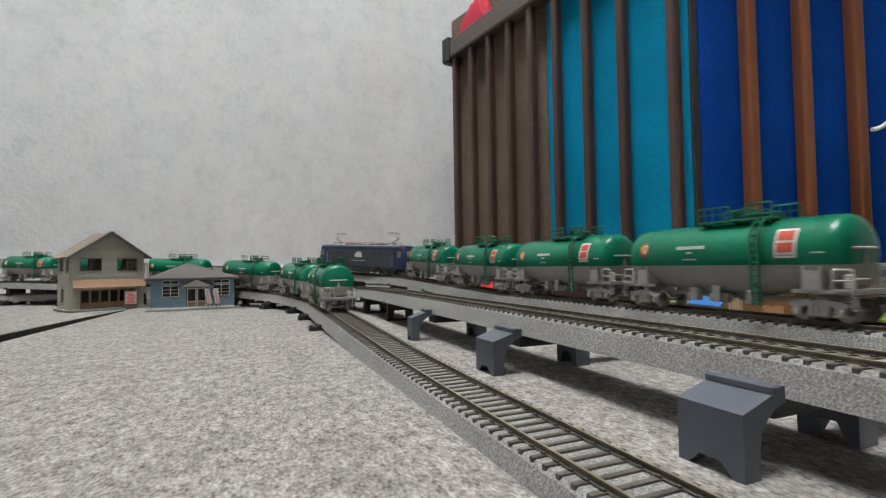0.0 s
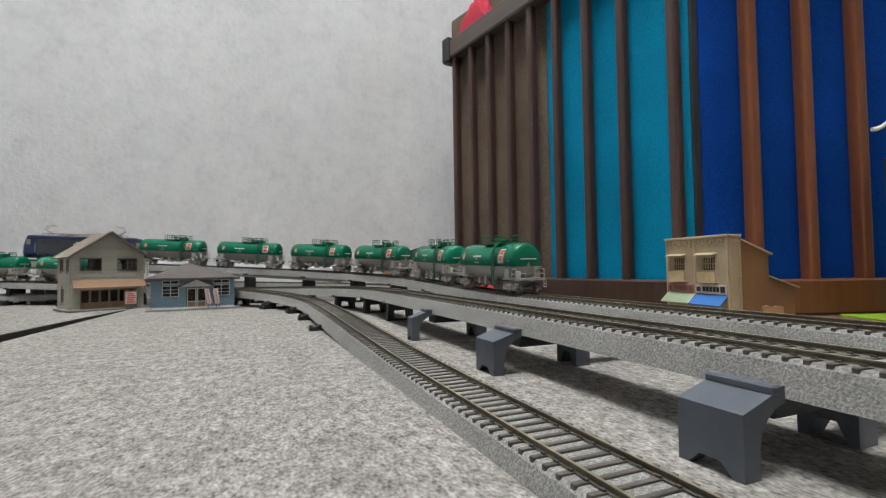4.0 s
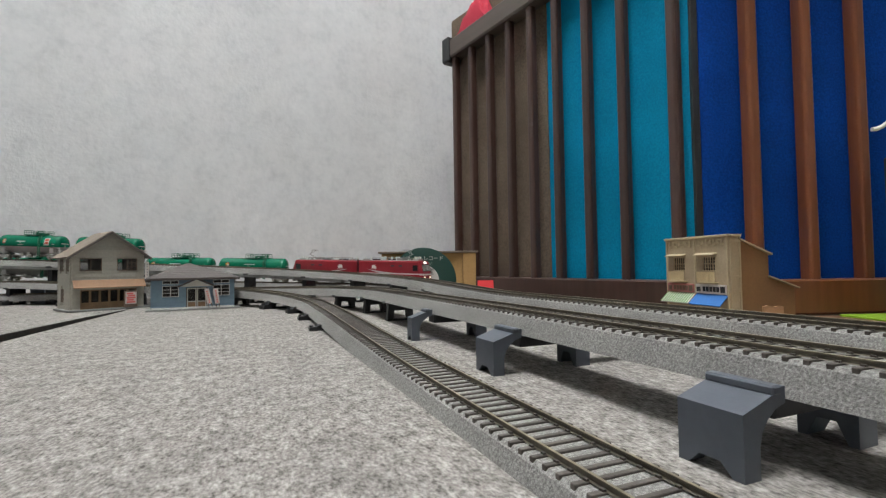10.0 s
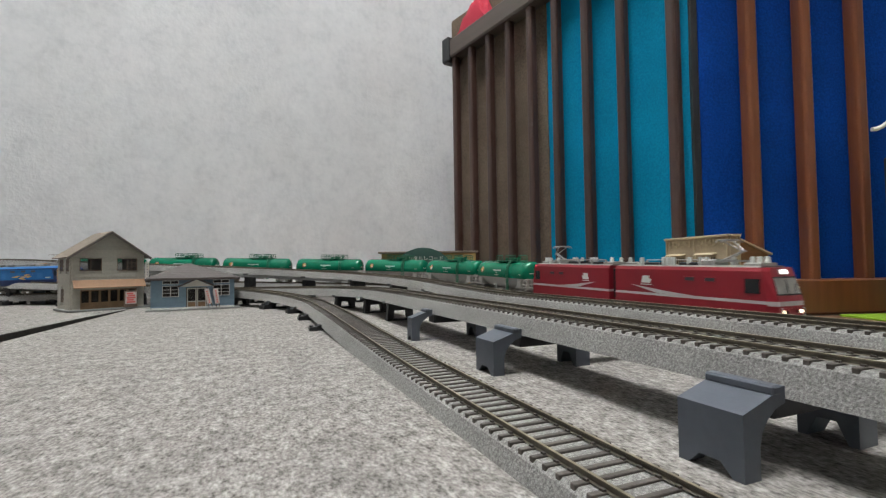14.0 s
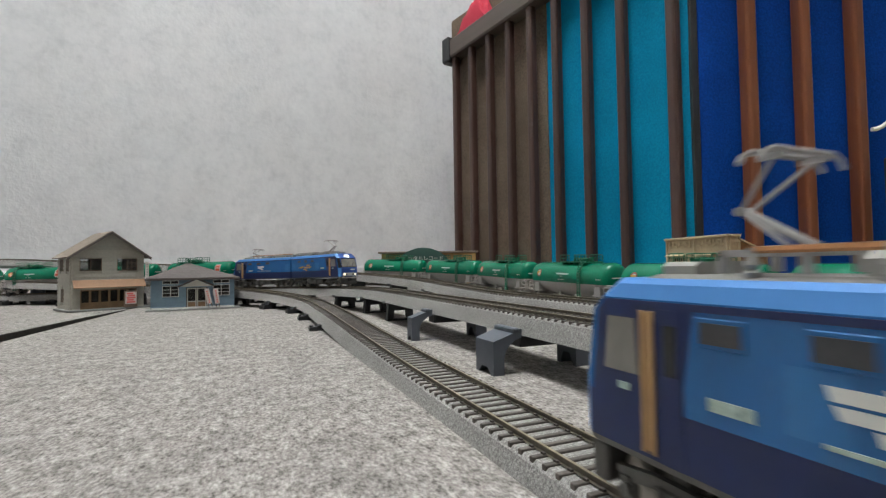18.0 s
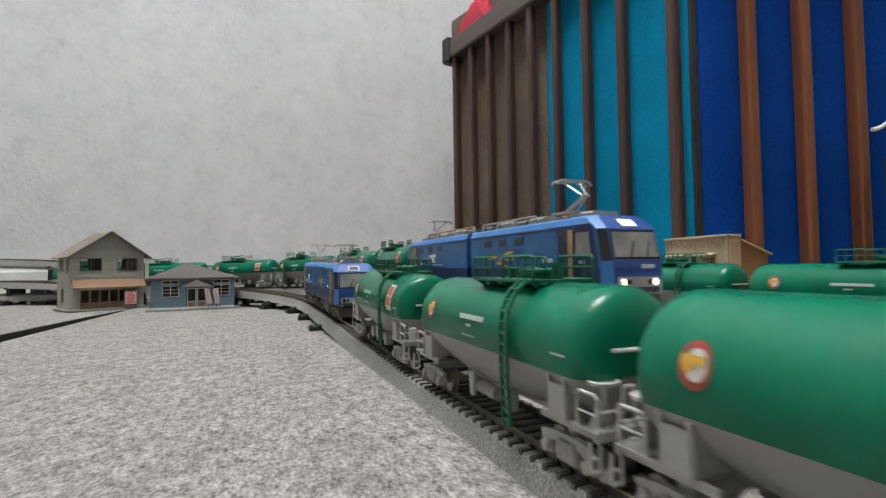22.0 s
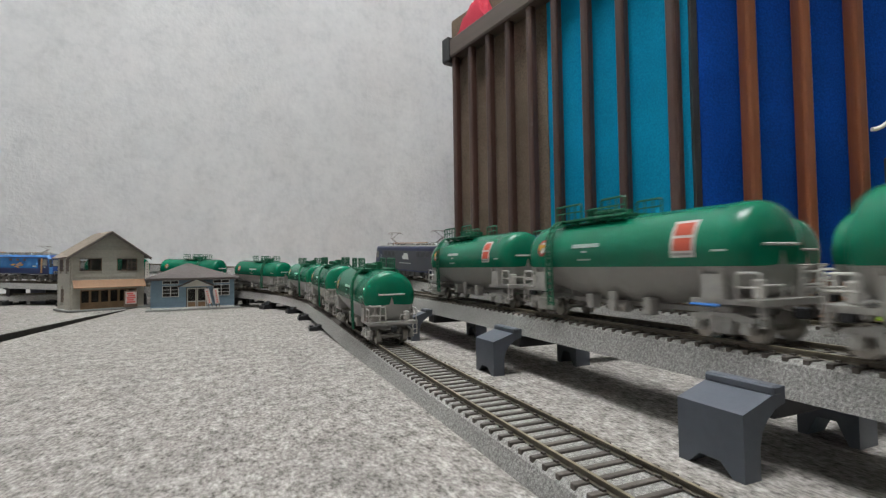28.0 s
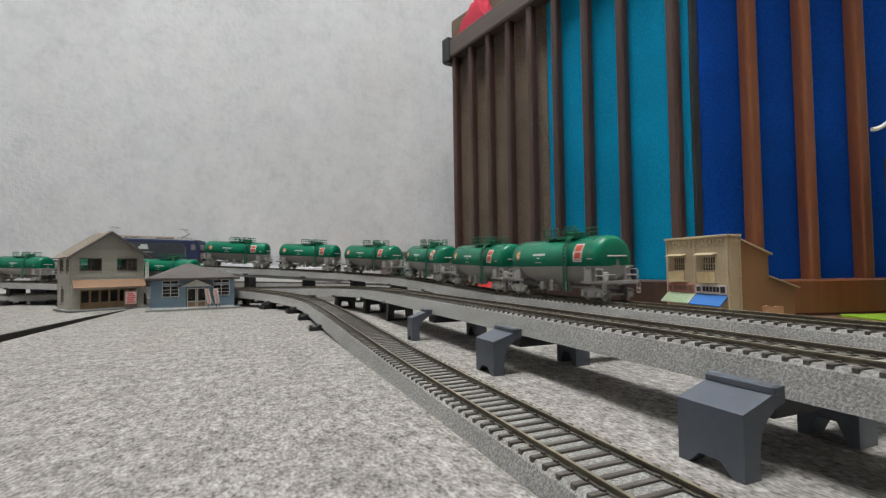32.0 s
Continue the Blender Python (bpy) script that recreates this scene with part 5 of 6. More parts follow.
ROOFBROWN = mat("grey_brown_roof", (0.23, 0.185, 0.145), 0.65, grain=0.1, scale=700, stain=0.1, sscale=50, vary=0.06)
ROOFDARK = mat("dark_grey_brown_roof", (0.088, 0.072, 0.066), 0.65, grain=0.1, scale=700, stain=0.1, sscale=50)
AWNTAN = mat("tan_orange_awning", (0.36, 0.205, 0.11), 0.6, grain=0.06, scale=600, stain=0.06, sscale=60)
BLUEWALL = mat("dusty_blue_boards", (0.19, 0.28, 0.35), 0.6, grain=0.08, scale=500, stain=0.1, sscale=50, vary=0.07)
WHITEPAINT = mat("white_trim_paint", (0.72, 0.72, 0.69), 0.55, grain=0.04, scale=700)
WOODDOOR = mat("honey_wood_door", (0.25, 0.155, 0.08), 0.5, grain=0.15, scale=300, stain=0.1, sscale=60)
# Rooms behind the glass: their shade is put into this dark colour.
ROOMDARK = mat("shaded_interior", (0.11, 0.10, 0.085), 0.8, grain=0.3, scale=150)
SLABGREY = mat("grey_base_slab", (0.22, 0.22, 0.21), 0.7, grain=0.1, scale=500)
PINK = mat("pink_red_poster", (0.70, 0.16, 0.15), 0.6, grain=0.05, scale=900)
GLASS = mat("window_glass", (0.05, 0.052, 0.05), 0.08, grain=0.4, scale=90, alpha=0.34)
TANWALL = mat("pale_tan_plaster", (0.42, 0.34, 0.225), 0.62, grain=0.08, scale=500, stain=0.1, sscale=45)
TANTRIM = mat("light_tan_trim", (0.47, 0.39, 0.25), 0.6, grain=0.06, scale=600)
CARDBROWN = mat("plain_ochre_brown", (0.235, 0.125, 0.045), 0.65, grain=0.06, scale=500, stain=0.07, sscale=40)
CREAM = mat("cream_balcony", (0.62, 0.50, 0.29), 0.6, grain=0.05, scale=700)
AWNBLUE = mat("bright_blue_awning", (0.03, 0.15, 0.44), 0.55, grain=0.05, scale=600, stain=0.05, sscale=60)
AWNGREEN = mat("green_awning_stripe", (0.15, 0.30, 0.10), 0.6, grain=0.05, scale=600)
BOTTLE = mat("dark_bottle_green", (0.008, 0.05, 0.036), 0.5, grain=0.06, scale=500, stain=0.06, sscale=50)
SIGNWHITE = mat("warm_white_sign", (0.62, 0.58, 0.54), 0.6, grain=0.05, scale=700)
SIGNPINK = mat("dull_pink_sign", (0.42, 0.17, 0.15), 0.6, grain=0.08, scale=700)
SIGNINK = mat("grey_sign_ink", (0.22, 0.21, 0.2), 0.6, grain=0.1, scale=900)
INK = mat("black_ink", (0.02, 0.02, 0.02), 0.6, grain=0.1, scale=900)
TANBOX = mat("ochre_tan_wall", (0.45, 0.27, 0.10), 0.62, grain=0.06, scale=500, stain=0.06, sscale=40)
LIME = mat("lime_green_sheet", (0.27, 0.46, 0.03), 0.6, grain=0.05, scale=500, stain=0.06, sscale=30)
REDCARD = mat("bright_red_card", (0.62, 0.015, 0.02), 0.5, grain=0.04, scale=700, stain=0.04, sscale=60)


def box_part(w, name, material, x0, y0, z0, x1, y1, z1, c=0.0, label="", parent=None):
    g = Geo()
    if c:
        g.bbox(x0, y0, z0, x1, y1, z1, c)
    else:
        g.box(x0, y0, z0, x1, y1, z1)
    return part(name, g, material, parent or w, label)


def boards(w, axis, a0, a1, at, z0, z1, h, material, out, gable=None, holes=()):
    """Overlapping horizontal boards on a wall; holes are (a0, a1, z0, z1) windows left open."""
    z = z0
    while z < z1 - 0.2:
        zt = min(z + h, z1)
        lo, hi = a0, a1
        if gable and z > gable[0]:
            k = (z + h * 0.5 - gable[0]) / (gable[1] - gable[0])
            mid = (a0 + a1) / 2
            lo, hi = mid - (mid - a0) * (1 - k), mid + (a1 - mid) * (1 - k)
        spans = [(lo, hi)]
        for h0, h1, hz0, hz1 in holes:
            if zt > hz0 + 0.05 and z < hz1 - 0.05:
                nxt = []
                for s0, s1 in spans:
                    if h1 <= s0 or h0 >= s1:
                        nxt.append((s0, s1))
                    else:
                        if h0 > s0:
                            nxt.append((s0, h0))
                        if h1 < s1:
                            nxt.append((h1, s1))
                spans = nxt
        for s0, s1 in spans:
            if s1 - s0 < 0.4:
                continue
            g = Geo()
            t0, t1 = out * 1.05, out * 0.55
            zt = min(z + h, z1) - 0.22
            if axis == "x":
                g.prism([(at, z), (at + t0, z), (at + t1, zt), (at, zt)], "x", s0, s1)
            else:
                g.prism([(at, z), (at + t0, z), (at + t1, zt), (at, zt)], "y", s0, s1)
            part("board", g, material, w)
        z += h


def window_unit(w, x0, x1, z0, z1, y, frame_m, bars=1, rows=1, half_lattice=False, name="window", label="", lace=False):
    """A framed window on a front wall (y = wall face, looking to -y)."""
    f = Geo()
    t = 0.5
    f.box(x0 - t, y - 0.9, z0 - t, x0, y + 0.5, z1 + t)
    f.box(x1, y - 0.9, z0 - t, x1 + t, y + 0.5, z1 + t)
    f.box(x0, y - 0.9, z0 - t, x1, y + 0.5, z0)
    f.box(x0, y - 0.9, z1, x1, y + 0.5, z1 + t)
    for i in range(1, bars + 1):
        x = x0 + (x1 - x0) * i / (bars + 1)
        f.box(x - 0.28, y - 0.6, z0, x + 0.28, y + 0.2, z1)
    for i in range(1, rows):
        z = z0 + (z1 - z0) * i / rows
        f.box(x0, y - 0.5, z - 0.2, x1, y + 0.1, z + 0.2)
    if half_lattice:
        xm = (x0 + x1) / 2
        for i in range(1, 3):
            z = z0 + (z1 - z0) * i / 3
            f.box(xm, y - 0.5, z - 0.22, x1, y + 0.1, z + 0.22)
        f.box((xm + x1) / 2 - 0.22, y - 0.5, z0, (xm + x1) / 2 + 0.22, y + 0.1, z1)
    ob = part(name, f, frame_m, w, label)
    p = Geo()
    p.box(x0, y + 0.15, z0, x1, y + 0.35, z1)
    part("pane", p, GLASS, ob)
    return ob


def shingled(w, quad, rows, material, name="roof", label=""):
    """A roof slope of overlapping courses; quad: eave a, eave b, ridge b, ridge a."""
    a, b, c, d = [Vector(v) for v in quad]
    n = (b - a).cross(d - a).normalized()
    if n.z < 0:
        n = -n
    g = Geo()
    base = [tuple(v) for v in (a, b, c, d)] + [tuple(v + n * 0.9) for v in (a, b, c, d)]
    g.add(base, [(0, 1, 2, 3), (4, 5, 6, 7), (0, 1, 5, 4), (1, 2, 6, 5), (2, 3, 7, 6), (3, 0, 4, 7)])
    ob = part(name, g, material, w, label)
    for i in range(rows):
        t0, t1 = i / rows, (i + 1) / rows
        p0, p1, q0, q1 = a.lerp(d, t0), b.lerp(c, t0), a.lerp(d, t1), b.lerp(c, t1)
        s = Geo()
        s.add([tuple(v) for v in (p0 + n * 0.9, p1 + n * 0.9, q1 + n * 0.9, q0 + n * 0.9, p0 + n * 1.04, p1 + n * 1.04, q1 + n * 0.95, q0 + n * 0.95)],
              [(0, 1, 2, 3), (4, 5, 6, 7), (0, 1, 5, 4), (1, 2, 6, 5), (2, 3, 7, 6), (3, 0, 4, 7)])
        part("roof_course", s, material, ob)
    return ob


def gable_house(at):
    w = thing("house", "two-storey grey-beige model shop house with tan awning", "house", at)
    W, D, E, A = 57.3, 40.0, 51.0, 71.9
    box_part(w, "base_slab", SLABGREY, -3.5, -4, 0, W + 5, D + 2, 1.6, 0.3)
    holes = [(5.6, 22.4, 36, 47.5), (34.4, 51.3, 36, 47.5), (6.4, 51.4, 2, 19)]
    # walls with open windows
    g = Geo()
    g.box(0, 0.6, 1.6, 6.4, 1.6, 19)
    g.box(51.4, 0.6, 1.6, W, 1.6, 19)
    g.box(0, 0.6, 19, W, 1.6, 36)
    g.box(0, 0.6, 36, 5.6, 1.6, 47.5)
    g.box(22.4, 0.6, 36, 34.4, 1.6, 47.5)
    g.box(51.3, 0.6, 36, W, 1.6, 47.5)
    g.box(0, 0.6, 47.5, W, 1.6, E)
    g.prism([(0, E), (W, E), (W / 2, A)], "y", 0.6, 1.6)
    part("wall", g, CREAMWALL, w, "grey-beige front wall")
    boards(w, "x", 0, W, 0.6, 1.6, A - 1.5, 3.6, CREAMWALL, -1.0, (E, A), holes)
    g = Geo()
    g.box(0, 1.6, 1.6, 1, D, E)
    g.box(W - 1, 1.6, 1.6, W, D, E)
    part("wall", g, CREAMWALL, w)
    boards(w, "y", 1.6, D, 0.0, 1.6, E, 3.6, CREAMWALL, -1.0, None, [(5, 14, 36, 47), (22, 33, 36, 47), (20, 29, 8, 20)])
    g = Geo()
    g.box(0, D - 1, 1.6, W, D, 33)
    g.box(0, D - 1, 33, 5.6, D, E)
    g.box(22.4, D - 1, 33, 34.4, D, E)
    g.box(51.3, D - 1, 33, W, D, E)
    g.prism([(0, E), (W, E), (W / 2, A)], "y", D - 1, D)
    part("wall", g, CREAMWALL, w, "grey-beige rear wall with openings")
    box_part(w, "upper_floor", ROOMDARK, 1.2, 2, 29, W - 1.2, D - 1.2, 30)
    box_part(w, "inner_wall", ROOMDARK, 1.2, D * 0.6, 1.6, W - 1.2, D * 0.6 + 1, 29)
    for x0, x1 in ((6.1, 21.9), (34.9, 50.8)):
        window_unit(w, x0, x1, 36.6, 46.9, 0.4, TRIMBROWN, 1, 1, x0 > 30, label="brown-framed upper window")
    for y0, y1, z0, z1 in ((5, 14, 36, 47), (22, 33, 36, 47), (20, 29, 8, 20)):
        f = Geo()
        f.box(-0.9, y0, z0, 0.2, y1, z1)
        ob = part("side_window", f, TRIMBROWN, w)
        f = Geo()
        f.box(-1.1, y0 + 0.8, z0 + 0.8, -0.6, y1 - 0.8, z1 - 0.8)
        part("pane", f, GLASS, ob)
    # shop front: five sliding doors
    for i in range(6):
        x0 = 6.6 + i * 7.45
        d = Geo()
        d.box(x0, 1.0, 1.6, x0 + 0.9, 1.8, 19)
        d.box(x0 + 6.5, 1.0, 1.6, x0 + 7.3, 1.8, 19)
        d.box(x0 + 0.9, 1.0, 18, x0 + 6.5, 1.8, 19)
        d.box(x0 + 0.9, 1.0, 1.6, x0 + 6.5, 1.8, 7.6)
        ob = part("sliding_door", d, WOODDOOR, w, "honey-brown sliding shop door")
        p = Geo()
        p.box(x0 + 0.9, 1.3, 7.6, x0 + 6.5, 1.5, 18)
        part("pane", p, GLASS, ob)
    g = Geo()
    g.prism([(0.2, 28.0), (0.2, 28.6), (-5.2, 21.2), (-5.2, 20.7)], "x", 0.4, W + 0.4)
    part("awning", g, AWNTAN, w, "plain tan-orange awning over the shop front")
    # roof, ridge front to back, with deep eaves
    o, of = 4.6, 5.2
    sl = (A - E) / (W / 2)
    shingled(w, ((-o, -of, E - o * sl), (-o, D + 2, E - o * sl), (W / 2, D + 2, A), (W / 2, -of, A)), 9, ROOFBROWN, label="grey-brown gable roof slope")
    shingled(w, ((W + o, D + 2, E - o * sl), (W + o, -of, E - o * sl), (W / 2, -of, A), (W / 2, D + 2, A)), 9, ROOFBROWN, label="grey-brown gable roof slope")
    g = Geo()
    for s in (-1, 1):
        e = (W / 2 + s * (W / 2 + o), E - o * sl)
        p = [(e[0], e[1] - 1.6), (W / 2, A - 1.6), (W / 2, A + 0.6), (e[0], e[1] + 0.6)]
        g.prism(p if s < 0 else p[::-1], "y", -of - 0.7, -of)
    part("barge_board", g, ROOFDARK, w, "dark barge boards along the gable")
    box_part(w, "vertical_sign", SIGNWHITE, W - 0.2, -4.4, 26, W + 2.8, -3.6, 44.5, 0.1, "white upright shop sign")
    for i in range(6):
        box_part(w, "sign_mark", SIGNINK, W + 0.9, -4.6, 28.4 + i * 2.6, W + 1.7, -4.4, 29.5 + i * 2.6)
    return w


def hip_shop(at):
    w = thing("shop", "single-storey dusty blue model shop with hipped brown roof", "shop", at)
    W, D, E, A = 62.0, 20.0, 29.0, 41.0
    box_part(w, "base_slab", SLABGREY, -8, -4, 0, W + 5, D + 1, 1.6, 0.3)
    box_part(w, "plinth", WHITEPAINT, -3.8, -0.6, 1.6, W - 0.2, 0.6, 3.0)
    holes = [(4, 17, 12, 22), (4, 17, 23.5, 26.5), (22.5, 39.5, 1.6, 20), (44, 58, 12, 22), (44, 58, 23.5, 26.5)]
    for x0, z0, x1, z1 in ((-4, 1.6, 4, E), (17, 1.6, 22.5, E), (39.5, 1.6, 44, E), (58, 1.6, W, E), (22.5, 20, 39.5, E), (4, 1.6, 17, 12), (4, 22, 17, 23.5), (4, 26.5, 17, E), (44, 1.6, 58, 12), (44, 22, 58, 23.5), (44, 26.5, 58, E)):
        box_part(w, "wall", BLUEWALL, x0, 0.6, z0, x1, 1.6, z1)
    for x0, y0, x1, y1 in ((-4, 1.6, -3, D - 1), (W - 1, 1.6, W, D - 1), (-4, D - 1, W, D)):
        box_part(w, "wall", BLUEWALL, x0, y0, 1.6, x1, y1, E, 0, "dusty blue wall")
    boards(w, "x", -4, W, 0.6, 3.0, E, 2.6, BLUEWALL, -1.0, None, holes)
    boards(w, "y", 1.6, D, -4.0, 3.0, E, 2.6, BLUEWALL, -1.0)
    box_part(w, "inner_wall", ROOMDARK, -2.8, D * 0.65, 1.6, W - 1.2, D * 0.65 + 1, E - 1)
    for a, b in ((4.6, 16.4), (44.6, 57.4)):
        window_unit(w, a, b, 12.6, 21.4, 0.4, WHITEPAINT, 1, 3, label="white-framed shop window")
        window_unit(w, a, b, 23.9, 26.1, 0.4, WHITEPAINT, 1, 1, label="white-framed transom window")
    for a, b in ((23.2, 30.8), (31.2, 38.8)):
        d = Geo()
        d.box(a, 0.8, 1.6, a + 0.9, 1.7, 19.6)
        d.box(b - 0.9, 0.8, 1.6, b, 1.7, 19.6)
        d.box(a + 0.9, 0.8, 18.6, b - 0.9, 1.7, 19.6)
        d.box(a + 0.9, 0.8, 7.0, b - 0.9, 1.7, 8.0)
        d.box(a + 0.9, 0.8, 1.6, b - 0.9, 1.7, 2.6)
        ob = part("entrance_door", d, PORCHGREY, w, "cream-framed glazed entrance door")
        box_part(w, "pane", GLASS, a + 0.9, 1.1, 8.0, b - 0.9, 1.3, 18.6, parent=ob)
        box_part(w, "kick_panel", WOODDOOR, a + 0.9, 1.0, 2.6, b - 0.9, 1.4, 7.0, parent=ob)
    # hipped roof
    o = 4.5
    r0, r1 = (W * 0.35, D / 2, A), (W * 0.41, D / 2, A)
    shingled(w, ((-o - 4, -o, E - 1), (W + o, -o, E - 1), r1, r0), 8, ROOFDARK, label="grey-brown hipped roof slope")
    shingled(w, ((W + o, D + 2, E - 1), (-o - 4, D + 2, E - 1), r0, r1), 8, ROOFDARK)
    g = Geo()
    g.add([(-o - 4, -o, E - 1), (-o - 4, D + 2, E - 1), (r0[0], r0[1], A), (-o - 4, -o, E - 2), (-o - 4, D + 2, E - 2), (r0[0], r0[1], A - 1)], [(0, 1, 2), (3, 4, 5), (0, 1, 4, 3), (1, 2, 5, 4), (2, 0, 3, 5)])
    part("roof", g, ROOFDARK, w)
    g = Geo()
    g.add([(W + o, -o, E - 1), (W + o, D + 2, E - 1), (r1[0], r1[1], A), (W + o, -o, E - 2), (W + o, D + 2, E - 2), (r1[0], r1[1], A - 1)], [(0, 1, 2), (3, 4, 5), (0, 1, 4, 3), (1, 2, 5, 4), (2, 0, 3, 5)])
    part("roof", g, ROOFDARK, w)
    box_part(w, "fascia", ROOFDARK, -o - 4, -o - 0.6, E - 2.2, W + o, -o, E - 0.4)
    # porch gable
    g = Geo()
    g.prism([(18.5, 21.0), (43.5, 21.0), (31, 27.0)], "y", -3.4, -2.6)
    part("porch_gable", g, PORCHGREY, w, "pale porch gable")
    g = Geo()
    g.prism([(16.0, 20.2), (16.0, 21.6), (31, 28.6), (46.0, 21.6), (46.0, 20.2), (31, 27.2)], "y", -4.2, 0.4)
    part("porch_roof", g, ROOFDARK, w, "dark porch roof edge")
    return w


def banner(at, label, slant):
    w = thing("banner_sign", label, "banner", at)
    box_part(w, "board", SIGNWHITE, 0, -0.3, 3.0, 3.9, 0.3, 17.0, 0.1)
    g = Geo()
    for x in (0.4, 3.0):
        g.box(x, -0.4, 0, x + 0.5, 0.4, 4.0)
    part("stand", g, TRIMBROWN, w)
    for i in range(6):
        box_part(w, "red_mark", PINK, 1.3, -0.55, 4.2 + i * 2.0, 2.6, -0.3, 5.2 + i * 2.0)
    return w


def sandwich_board(at):
    w = thing("sandwich_board", "pink and white upright poster board before the shop house", "sign", at)
    box_part(w, "frame", TRIMBROWN, -0.9, -0.4, 0, 10.4, 0.6, 15.2, 0.2)
    box_part(w, "poster", SIGNWHITE, 0.2, -0.7, 3.0, 9.3, -0.4, 14.2)
    for i, (a, b) in enumerate(((1, 8.4), (1.6, 7), (1, 8.4), (2.2, 8), (1, 6.6))):
        box_part(w, "red_mark", PINK, a, -0.85, 4.0 + i * 2.0, b, -0.7, 5.5 + i * 2.0)
    return w


HOUSE_AT = Matrix.Translation((-0.1425, 0.514, 0)) @ pose(0, 0, 0, 0, 0, 29) @ pose(0.0033, 0, 0)
SHOP_AT = Matrix.Translation((-0.0695, 0.481, 0)) @ pose(0, 0, 0, 0, 0, 3)
gable_house(HOUSE_AT)
hip_shop(SHOP_AT)
sandwich_board(HOUSE_AT @ pose(0.0395, -0.006, 0.0016))
banner(SHOP_AT @ pose(0.0465, -0.0035, 0.0016, 0, -8, 0), "white and red banner leaning at the blue shop", 0)
banner(SHOP_AT @ pose(0.0405, -0.0045, 0.0016, 0, -12, 0), "white banner with red marks at the blue shop", 0)


# ---- terraced shops by the playpen ----
def terrace(at):
    w = thing("terrace_shops", "pale tan two-shop model terrace with cornice and balconies", "shops", at)
    W, H, P = 70.0, 58.0, 11.0
    g = Geo()
    holes = ((9.5, 22.5), (43.5, 56.5))
    g.box(0, 0, -27.8, W, 1.2, 29.5)
    g.box(0, 0, 40.5, W, 1.2, H)
    g.box(0, 0, 29.5, holes[0][0], 1.2, 40.5)
    g.box(holes[0][1], 0, 29.5, holes[1][0], 1.2, 40.5)
    g.box(holes[1][1], 0, 29.5, W, 1.2, 40.5)
    part("wall", g, TANWALL, w, "pale tan plaster front")
    # Black sheet put behind the windows in place of the unlit room.
    box_part(w, "inner_wall", BLACKPL, 1, 3, 1, W - 1, 4, H - 2)
    for x0, x1 in ((0, 1.6), (34.2, 35.6), (W - 1.6, W)):
        box_part(w, "pilaster", TANTRIM, x0, -0.8, -27.8, x1, 0, H - 2)
    box_part(w, "cornice", TANTRIM, -1.2, -1.8, H - 2, W + 1.0, 1.6, H, 0.3, "light tan cornice")
    for bay in (0, 1):
        for i in range(7):
            x = 4.0 + bay * 35.0 + i * 4.0
            box_part(w, "dentil", TANTRIM, x, -0.8, 49.6 + (i % 2) * 1.5, x + 3.0, 0, 51.0 + (i % 2) * 1.5)
            box_part(w, "dentil", TANTRIM, x + 0.6, -0.9, 53.0, x + 2.6, 0, 54.6)
    for (x0, x1) in holes:
        f = Geo()
        f.box(x0, 0.1, 34.4, x1, 0.9, 35.4)
        f.box(x0, 0.1, 37.4, x1, 0.9, 37.8)
        f.box(x0, 0.1, 31.8, x1, 0.9, 32.2)
        for i in range(6):
            x = x0 + (x1 - x0) * i / 5
            f.box(x - 0.24, 0.0, 29.5, x + 0.24, 0.8, 40.5)
        f.box(x0 - 0.8, -0.4, 40.1, x1 + 0.8, 0.8, 41.1)
        f.box(x0 - 0.8, -0.4, 28.9, x1 + 0.8, 0.8, 29.7)
        ob = part("window", f, TANTRIM, w, "latticed upper window")
        box_part(w, "pane", GLASS, x0, 0.9, 29.5, x1, 1.1, 40.5, parent=ob)
        g = Geo()
        g.prism([(0, 42.9), (0, 43.9), (-5, 42.3), (-5, 41.7)], "x", x0 - 6, x1 + 2)
        part("window_hood", g, TANTRIM, w)
        bal = Geo()
        bal.box(x0 - 2.5, -4.2, 19.4, x1 + 3.0, 0, 20.2)
        bal.box(x0 - 2.5, -4.2, 27.8, x1 + 3.0, -3.6, 28.6)
        part_b = part("balcony", bal, CREAM, w, "cream slatted balcony")
        n = 13
        for i in range(n):
            x = x0 - 2.3 + (x1 - x0 + 5.0) * i / (n - 1)
            box_part(w, "slat", CREAM, x - 0.45, -4.2, 20.2, x + 0.45, -3.7, 27.8, parent=part_b)
    for x0, x1, m in ((1.8, 33.6, SIGNPINK), (36.0, 68.0, SIGNWHITE)):
        sb = box_part(w, "signboard", m, x0, -1.2, 10.6, x1, 0, 18.2, 0.15, "shop signboard with illegible bars")
        for i in range(5):
            a = x0 + 8 + i * 3.6
            box_part(w, "sign_mark", INK if m is SIGNWHITE else TRIMBROWN, a, -1.45, 12.4, a + 2.7, -1.2, 16.4, parent=sb)
        box_part(w, "sign_mark", INK if m is SIGNWHITE else TRIMBROWN, x0 + 1.2, -1.45, 12.2, x0 + 5.4, -1.2, 16.0, parent=sb)
        box_part(w, "sign_mark", TRIMBROWN if m is SIGNPINK else INK, x1 - 5.6, -1.45, 12.0, x1 - 1.2, -1.2, 16.8, parent=sb)
    ob = None
    n = 12
    gaw = Geo()
    gaw.prism([(0, 9.8), (0, 10.4), (-8.5, 2.2), (-8.5, 1.6)], "x", 1.0, 34.6)
    ob = part("awning", gaw, SIGNWHITE, w, "green and white striped awning")
    for i in range(n):
        g = Geo()
        a = 1.0 + 33.6 * i / n
        g.prism([(0, 10.42), (0, 10.6), (-8.7, 2.4), (-8.7, 2.0)], "x", a, a + 1.5)
